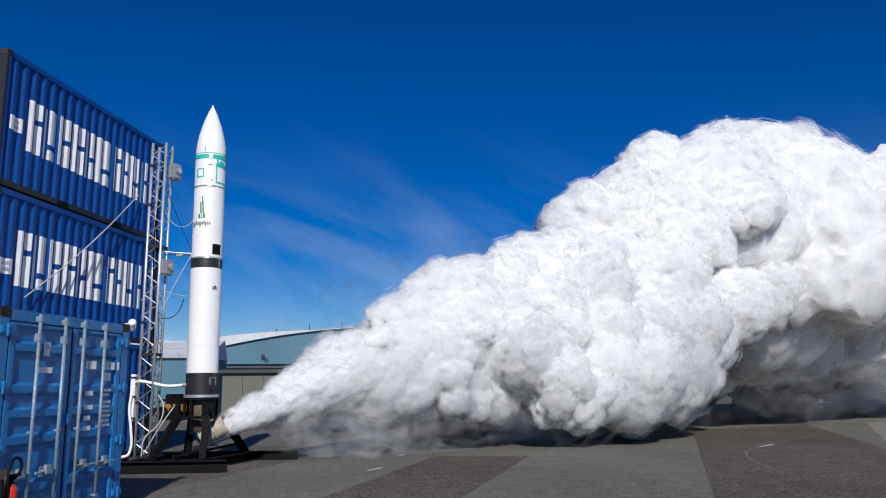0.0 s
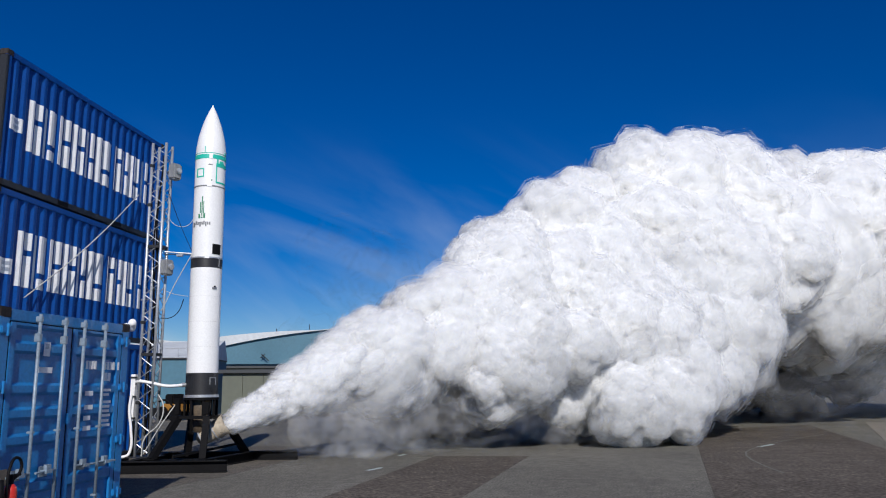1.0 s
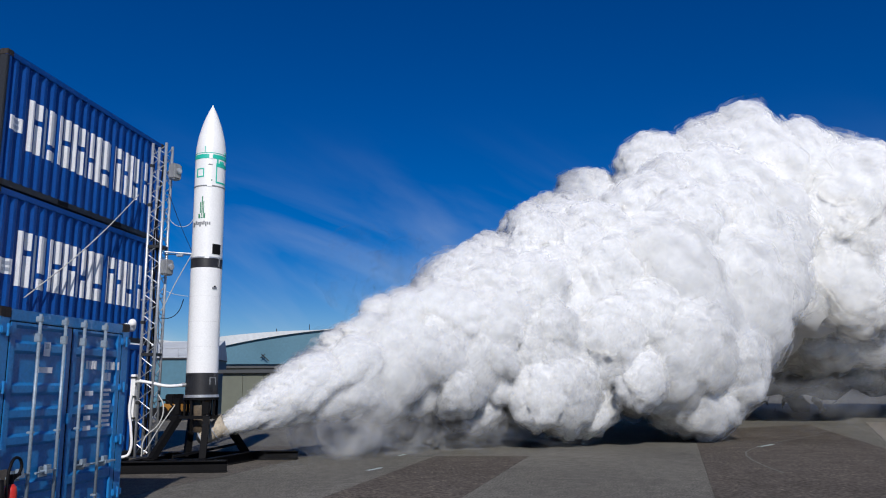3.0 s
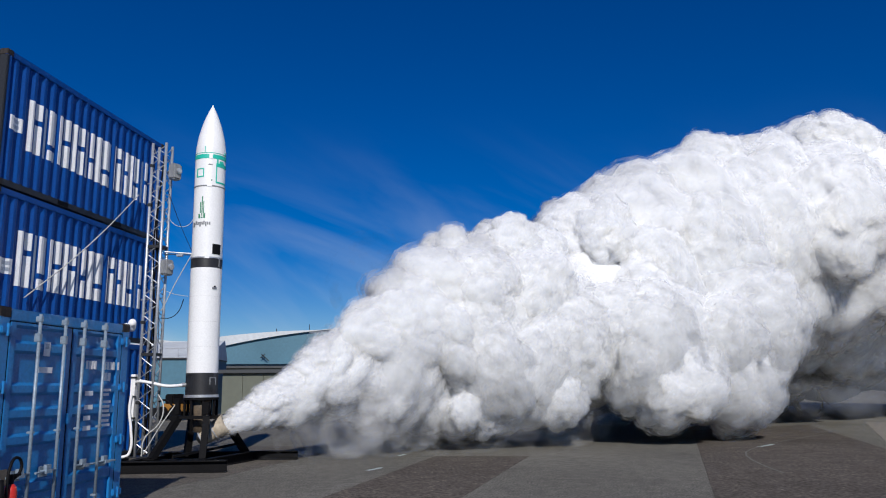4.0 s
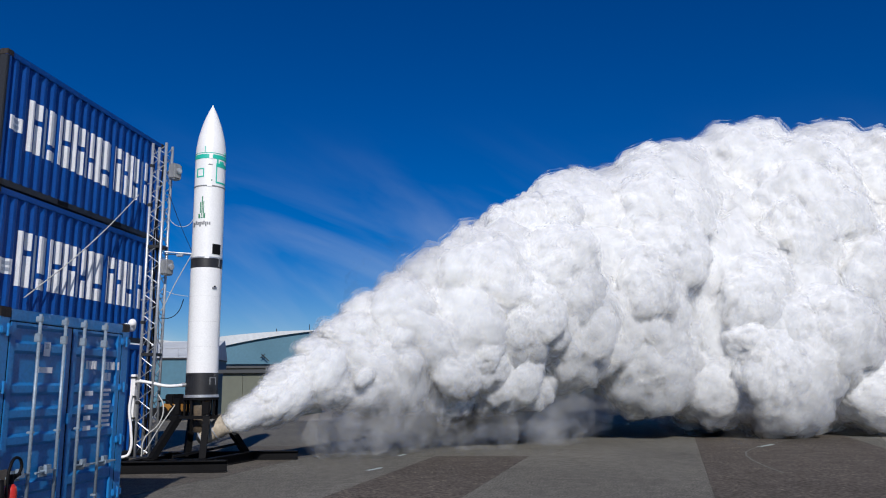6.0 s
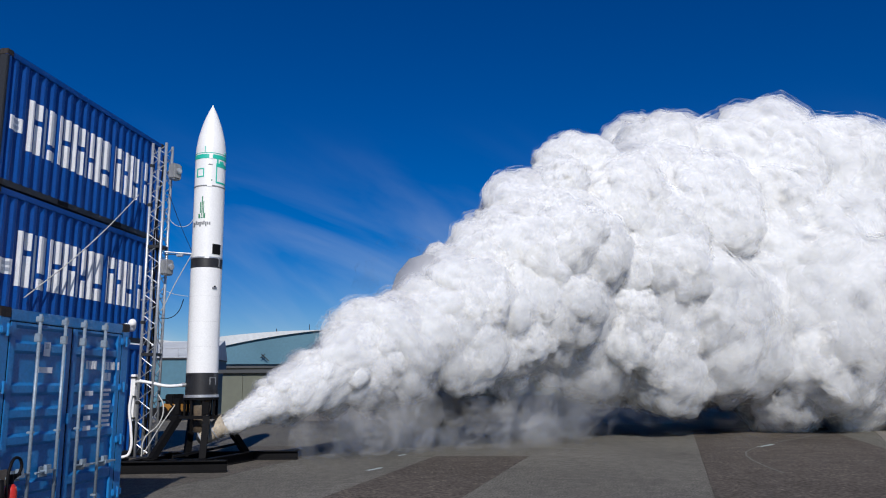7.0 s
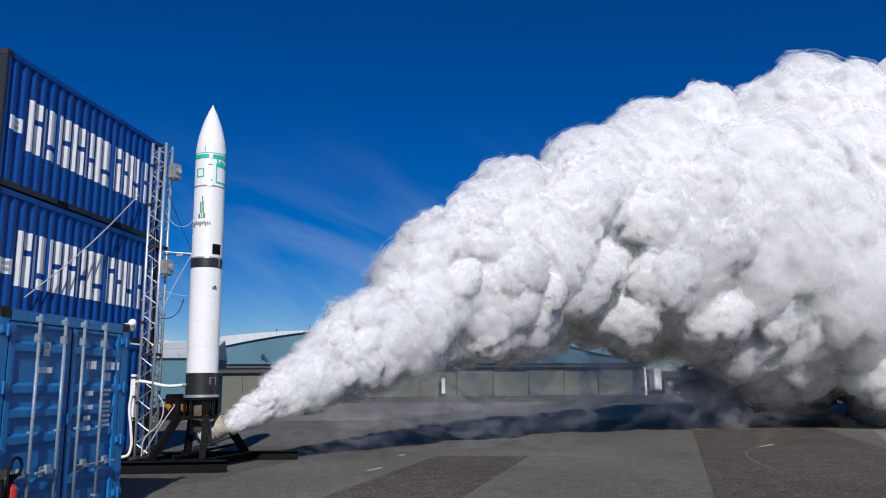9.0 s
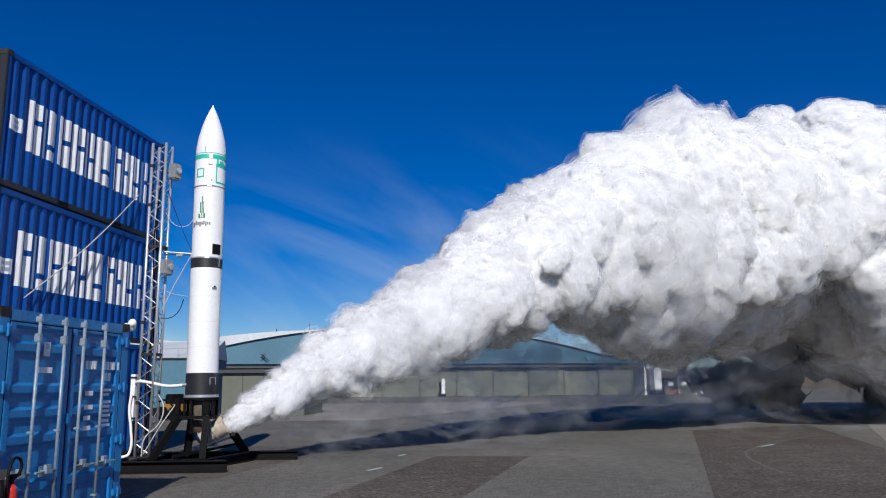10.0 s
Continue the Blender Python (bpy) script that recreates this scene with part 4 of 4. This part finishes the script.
# seconds, then the height of the plume's upper edge at those distances
CREST = [
    (0, 3.0, 5.3, 7.4, 11.5, 14.1), (0.5, 3.0, 5.6, 7.7, 10.5, 14.1), (1, 3.0, 5.2, 8.6, 10.8, 13.5),
    (1.5, 2.9, 5.2, 9.2, 12.1, 14.3), (2, 2.8, 5.2, 9.0, 11.9, 13.5), (2.5, 3.1, 5.3, 8.5, 12.1, 14.6),
    (4, 3.1, 5.8, 7.7, 10.7, 14.6), (4.5, 3.2, 5.5, 7.6, 11.8, 14.9), (5, 3.1, 5.7, 8.5, 10.5, 15.1),
    (5.5, 3.3, 5.9, 8.1, 10.7, 15.0), (7, 3.2, 5.9, 8.8, 12.3, 14.4), (7.5, 3.4, 6.0, 10.3, 13.1, 15.7),
    (8, 3.8, 6.6, 9.6, 12.4, 16.5), (8.5, 4.0, 7.0, 8.6, 12.5, 17.6), (9, 3.4, 7.1, 9.6, 11.8, 17.8),
    (9.5, 3.4, 6.7, 9.1, 11.8, 15.9), (10, 3.2, 5.6, 8.8, 12.0, 15.8)]
# seconds, then the height of its lower edge
BELLY = [
    (0, 0.9, 0.5, 0.1, 0.1, 0.1), (0.5, 0.9, 0.3, -0.2, 0.5, 0.2), (1, 1.0, 0.6, -0.3, 0.4, 0.2),
    (1.5, 1.0, 0.5, -0.4, -0.3, 0.2), (2, 0.9, 0.4, -0.2, -0.1, 0.1), (2.5, 0.8, 0.6, -0.3, 0.1, 0.1),
    (4, 0.8, 0.2, 0.0, 0.1, 0.1), (4.5, 0.9, 0.3, -0.2, -0.5, 0.0), (5, 0.9, 0.3, -0.1, -0.3, 0.0),
    (5.5, 1.0, 0.4, 0.8, -0.7, -0.8), (7, 1.1, 1.3, 1.5, -0.4, -0.8), (7.5, 1.1, 1.4, 1.7, -0.2, -0.8),
    (8, 1.1, 1.7, 1.7, 0.0, -0.9), (8.5, 1.2, 1.8, 2.0, 0.2, -1.0), (9, 1.2, 2.0, 2.3, 2.0, -1.2),
    (9.5, 1.3, 2.2, 3.0, 1.5, -0.8), (10, 1.4, 2.2, 3.2, 1.9, 0.2)]

# single billows that stand above the rest: when, how far along, metres a second, rise, breadth
BILLOWS = [
    (0.1, 22.5, 9, 0.6, 4.0), (1.5, 20.0, 9, 0.8, 2.0), (2.0, 12.1, 8, 0.8, 2.0), (2.1, 22.0, 11, 1.1, 2.8), (4.5, 8.9, 7, 0.8, 1.8),
    (4.5, 29.8, 9, 0.8, 3.0), (5.0, 14.0, 8, 0.6, 2.0), (7.0, 11.0, 7, 0.9, 2.0), (7.0, 20.7, 9, 1.4, 2.8), (8.5, 6.1, 6, 0.6, 1.5), (8.5, 15.0, 8, 0.9, 2.2),
    (9.0, 14.8, 8, 0.8, 2.2), (9.1, 32.7, 9, 1.0, 3.4)]


def edge(rows, s, t, first, last_gain):
    ts = [r[0] for r in rows]
    vals = [np.interp(t, ts, [r[k] for r in rows]) for k in range(1, 6)]
    vals = [first] + vals + [vals[-1] + last_gain]
    return float(np.interp(s, REACH, vals))


def section(s, t):
    """Centre height, half height and half width of the plume at distance s and time t."""
    hi, lo = edge(CREST, s, t, 1.06, 2.2), edge(BELLY, s, t, 0.62, -0.6)
    hi += sum(rise * math.exp(-((s - at0 - speed * (t - when)) / wide0) ** 2 - ((t - when) / 0.7) ** 2) for when, at0, speed, rise, wide0 in BILLOWS)
    hi -= 0.8 * min(1.0, max(0.0, (s - 18) / 9))
    half = (hi - lo) / 2
    return (hi + lo) / 2, half, min(0.22 + 0.29 * s, half * 1.25)


def skirt(s, t):
    """How much the plume's foot spreads out towards the sun at distance s."""
    middle, breadth = np.interp(t, (0, 5.0, 5.6, 7.0, 10), (10, 13, 17, 27, 31)), np.interp(t, (0, 5.0, 5.6, 7.0, 10), (5, 6, 8, 11, 11))
    back = min(1.0, max(0.0, (s - 15) / 4)) * min(1.0, max(0.0, 5.4 - t))
    return math.exp(-((s - middle) / breadth) ** 2) - 1.2 * back


def lumps(d, off, rough=1.0):
    """Billows on billows: how far a puff's skin lies out in the direction d."""
    w = 0.16 * noise.noise(d * 1.2 + off)
    for f, a in ((1.5, 0.17), (3.0, 0.15), (6.5, 0.065), (13.0, 0.02)):
        w += (a if f < 2 else a * rough) * (0.42 - noise.voronoi(d * f + off * f)[0][0] ** 2) * 1.6
    return 0.92 + w


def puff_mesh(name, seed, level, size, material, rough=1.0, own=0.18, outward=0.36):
    """A billowed skin. The soft, even light of deep scatter is put into bent normals: they lean from the small billows
    to the whole puff and to the puff's own z, which points out of the plume, low down towards the sun."""
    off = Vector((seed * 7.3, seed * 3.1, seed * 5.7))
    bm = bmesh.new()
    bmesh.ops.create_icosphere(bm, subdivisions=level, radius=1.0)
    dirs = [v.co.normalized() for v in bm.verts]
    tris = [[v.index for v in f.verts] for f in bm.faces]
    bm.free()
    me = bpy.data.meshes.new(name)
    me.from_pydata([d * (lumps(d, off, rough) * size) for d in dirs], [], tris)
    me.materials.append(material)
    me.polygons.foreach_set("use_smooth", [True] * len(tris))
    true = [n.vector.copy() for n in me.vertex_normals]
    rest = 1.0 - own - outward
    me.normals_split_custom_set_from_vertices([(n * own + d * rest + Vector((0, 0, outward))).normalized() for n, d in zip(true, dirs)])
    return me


plume = thing("smoke_plume", pose(*NOZZLE), "dense white billowing exhaust smoke blowing from the nozzle across the apron", "smoke")
PUFFS = []        # object, radius, first distance, last distance, seconds a pass, phase, angle, depth under the surface
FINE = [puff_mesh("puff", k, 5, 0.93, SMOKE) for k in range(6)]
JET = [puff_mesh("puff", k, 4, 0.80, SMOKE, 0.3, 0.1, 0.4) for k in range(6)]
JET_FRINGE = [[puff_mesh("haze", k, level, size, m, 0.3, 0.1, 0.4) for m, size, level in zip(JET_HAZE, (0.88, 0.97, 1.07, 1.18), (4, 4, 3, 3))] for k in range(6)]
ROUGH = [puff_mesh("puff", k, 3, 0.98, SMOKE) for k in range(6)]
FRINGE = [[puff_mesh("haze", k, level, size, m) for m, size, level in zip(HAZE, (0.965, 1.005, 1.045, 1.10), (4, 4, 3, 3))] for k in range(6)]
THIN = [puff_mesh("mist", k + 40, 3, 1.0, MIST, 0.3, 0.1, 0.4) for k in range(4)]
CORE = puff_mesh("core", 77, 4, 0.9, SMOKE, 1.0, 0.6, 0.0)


def make_puffs():
    rnd = random.Random(5)
    s = 0.15
    while s < 40:
        half = 0.22 + 0.26 * s
        rad = (0.11 + 0.098 * s) * rnd.uniform(0.75, 1.3)
        rad = min(rad, 2.7)
        around = max(6, int(round(2.9 * math.pi * half / (rad * 1.3))))
        turn = rnd.uniform(0, math.tau)
        for k in range(around):
            ang = turn + math.tau * (k + rnd.uniform(-0.3, 0.3)) / around
            r = rad * rnd.uniform(0.7, 1.35)
            kind = rnd.randrange(6)
            near = math.sin(ang) > -0.7 and s < 34
            ob = new("puff", (JET if s < 6.5 else FINE if near else ROUGH)[kind])
            ob.parent = plume
            for me in (JET_FRINGE[kind] if s < 6.5 else FRINGE[kind] if near else ()):
                new("haze", me).parent = ob
            long = 1.0 + 0.9 * max(0.0, 1 - s / 6)
            ob.scale = (r * rnd.uniform(0.85, 1.3) * long, r * rnd.uniform(0.8, 1.15), r * rnd.uniform(0.75, 1.1))
            a = max(s * 0.72, 0.1)
            b = s * 1.36 + 0.25
            PUFFS.append((ob, r, a, b, rnd.random(), ang, rnd.choice((0, 0, 0, 0.12)), rnd.uniform(-40, 40)))
        s += rad * 0.98


def puff_pose(t, r, a, b, phase, ang, deep, spin):
    """Out along the surface with the stream, then back through the inside."""
    span = (b - a) / (9.0 - 0.08 * a)
    cycle = span * 1.35
    u = ((t + phase * cycle) % cycle) / cycle
    if u < 0.74:
        k = u / 0.74
        s = a + (b - a) * k
        out = min(1.0, k * 5, (1 - k) * 6)
    else:
        k = (u - 0.74) / 0.26
        s = b + (a - b) * k
        out = 0.0
    z, half, wide = section(s, t)
    swell = 1 + 0.15 * noise.noise(Vector(((s - 7.5 * t) / (1.2 + 0.16 * s), 1.3 * math.cos(ang), 1.3 * math.sin(ang))))
    half, wide = half * swell, wide * swell
    out = (0.15 + 0.85 * out) * (1 - deep)
    h = max(half - r * 1.18, 0.05) * out
    w = max(wide - r * 1.06, 0.05) * out
    p = NOZZLE + HEADING * s + ACROSS * (w * math.sin(ang)) + Vector((0, 0, z - NOZZLE.z + h * math.cos(ang)))
    p += ACROSS * (0.75 * half * max(0.0, -math.cos(ang)) * out * skirt(s, t) * min(1.0, 1.3 * half / (z + 0.1)))
    p.z = max(p.z, r * 0.25)
    # low puffs turn their z sunward, so their bent normals shade brighter
    turn = math.sin(ang) if math.cos(ang) > -0.1 else abs(math.sin(ang))
    away = ACROSS * (turn + (0.35 + 0.6 * max(0.0, skirt(s, t))) * max(0.0, -math.cos(ang))) + Vector((0, 0, max(math.cos(ang), -0.4)))
    roll = min(1.0, a / 5)
    flow = HEADING + Vector((0, 0, 0.5))
    side = away.cross(flow).normalized()
    q = Matrix((side.cross(away).normalized(), side, away.normalized())).transposed().to_4x4()
    q = q @ pose(0, 0, 0, roll * 14 * math.sin(0.9 * t + phase * 6), roll * spin * 0.5 * math.sin(0.7 * t + ang), roll * spin * (1 + 0.4 * t))
    return Matrix.Translation(p - NOZZLE) @ q


make_puffs()
CORES = []
for s in (3.0, 4.5, 6.5, 9.0, 12.0, 16.0, 20.0, 25.0, 30.0, 36.0):
    ob = new("core", CORE)
    ob.parent = plume
    thick = min(section(s, k / 4)[1] for k in range(41))
    ob.scale = (thick * 0.7,) * 3
    CORES.append((ob, s))
MISTS = []
rnd = random.Random(9)
for k in range(80):
    ob = new("mist", THIN[k % 4])
    ob.parent = plume
    s = rnd.uniform(2.0, 9) if k < 46 else rnd.uniform(9, 36) if k < 58 else rnd.uniform(17, 36)
    r = 0.30 + 0.085 * s + rnd.uniform(0, 0.35)
    ob.scale = (r * 1.4, r * 1.3, r * 0.7)
    MISTS.append((ob, s, r, rnd.uniform(-0.7, 0.9), rnd.uniform(0.1, 1.0), rnd.uniform(0, 6)))


LOWS = []
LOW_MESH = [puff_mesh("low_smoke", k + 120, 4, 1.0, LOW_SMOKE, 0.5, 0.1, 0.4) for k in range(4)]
for k in range(26):
    ob = new("low_smoke", LOW_MESH[k % 4])
    ob.parent = plume
    r = rnd.uniform(0.8, 1.5)
    s = 2.8 + 10.5 * k / 25
    r *= 0.65 + 0.05 * s
    ob.scale = (r * 1.2, r, r * 0.95)
    LOWS.append((ob, s, r, rnd.uniform(-0.75, 0.25), rnd.uniform(0.0, 0.9), rnd.uniform(0, 6)))


SHADES = []
for k in range(16):
    ob = new("low_smoke", LOW_MESH[k % 4])
    ob.parent = plume
    r = rnd.uniform(1.7, 2.7)
    ob.scale = (r * 1.4, r, r * 0.8)
    SHADES.append((ob, 7 + 20 * k / 15, r, rnd.uniform(2.5, 6.5), rnd.uniform(0.3, 1.6), rnd.uniform(0, 6)))


def shade_pose(t, s, r, back, high, phase):
    """Thin spent smoke that hangs in the plume's own shadow, on its far side."""
    p = HEADING * (s + 0.4 * t + 0.6 * math.sin(0.5 * t + phase)) - ACROSS * back
    return Matrix.Translation(p + Vector((0, 0, r * 0.6 + high - NOZZLE.z))) @ pose(0, 0, 0, 0, 0, 8 * t + 50 * phase)


def low_pose(t, s, r, side, high, phase):
    """Spent smoke that lies under the jet and is blown clear towards the end."""
    d = s + 0.5 * math.sin(0.7 * t + phase) + 16.0 * max(0.0, t - 8.0)
    p = NOZZLE + HEADING * d + ACROSS * (side * (0.6 + 0.2 * s))
    p.z = r * 0.62 + high * (0.3 + 0.12 * s)
    return Matrix.Translation(p - NOZZLE) @ pose(0, 0, 0, 0, 14 * t, 9 * t + 50 * phase)


WISPS = []
SHADED_WISPS = [puff_mesh("wisp", k + 90, 3, 1.0, WISP, 1.0, 0.6, 0.0) for k in range(3)]
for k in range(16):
    ob = new("wisp", SHADED_WISPS[k % 3])
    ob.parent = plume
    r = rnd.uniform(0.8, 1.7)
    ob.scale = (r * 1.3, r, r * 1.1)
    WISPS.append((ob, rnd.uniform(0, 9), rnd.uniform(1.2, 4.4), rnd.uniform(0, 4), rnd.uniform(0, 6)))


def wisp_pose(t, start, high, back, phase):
    """Wisps, shade painted in as grey, that drift along behind the rocket and the jet."""
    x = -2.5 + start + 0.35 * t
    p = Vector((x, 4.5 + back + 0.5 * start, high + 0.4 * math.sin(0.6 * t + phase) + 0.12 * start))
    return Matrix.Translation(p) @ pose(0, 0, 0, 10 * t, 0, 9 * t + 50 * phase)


def mist_pose(t, s, r, side, high, phase):
    """Thin smoke that drifts to and fro under the plume."""
    d = s + 0.8 * math.sin(0.5 * t + phase)
    z, half, wide = section(d, t)
    low = max(z - half, 0.3)
    p = NOZZLE + HEADING * d + ACROSS * (side * (wide + 0.3))
    p.z = r * 0.3 + (low + 0.3) * high * 0.8
    return Matrix.Translation(p - NOZZLE) @ pose(0, 0, 0, 0, 0, 12 * t + 50 * phase)


def motions():
    for ob, r, a, b, phase, ang, deep, spin in PUFFS:
        size = ob.scale.copy()
        rows = [(t / 5, puff_pose(t / 5, r, a, b, phase, ang, deep, spin)) for t in range(51)]
        walk(ob, rows)
        ob.scale = size

    for ob, s in CORES:
        size = ob.scale.copy()
        walk(ob, [(t / 2, Matrix.Translation(HEADING * s + Vector((0, 0, max(section(s, t / 2)[0], size.z * 0.8) - NOZZLE.z))) @ pose(0, 0, 0, 0, 8 * t, 0)) for t in range(21)])
    for ob, s, r, side, high, phase in LOWS:
        walk(ob, [(t / 4, low_pose(t / 4, s, r, side, high, phase)) for t in range(41)])
    for ob, s, r, back, high, phase in SHADES:
        walk(ob, [(t / 2, shade_pose(t / 2, s, r, back, high, phase)) for t in range(21)])
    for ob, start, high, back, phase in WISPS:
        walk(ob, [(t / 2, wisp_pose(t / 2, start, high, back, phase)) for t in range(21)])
    for ob, s, r, side, high, phase in MISTS:
        walk(ob, [(t / 2, mist_pose(t / 2, s, r, side, high, phase)) for t in range(21)])


motions()
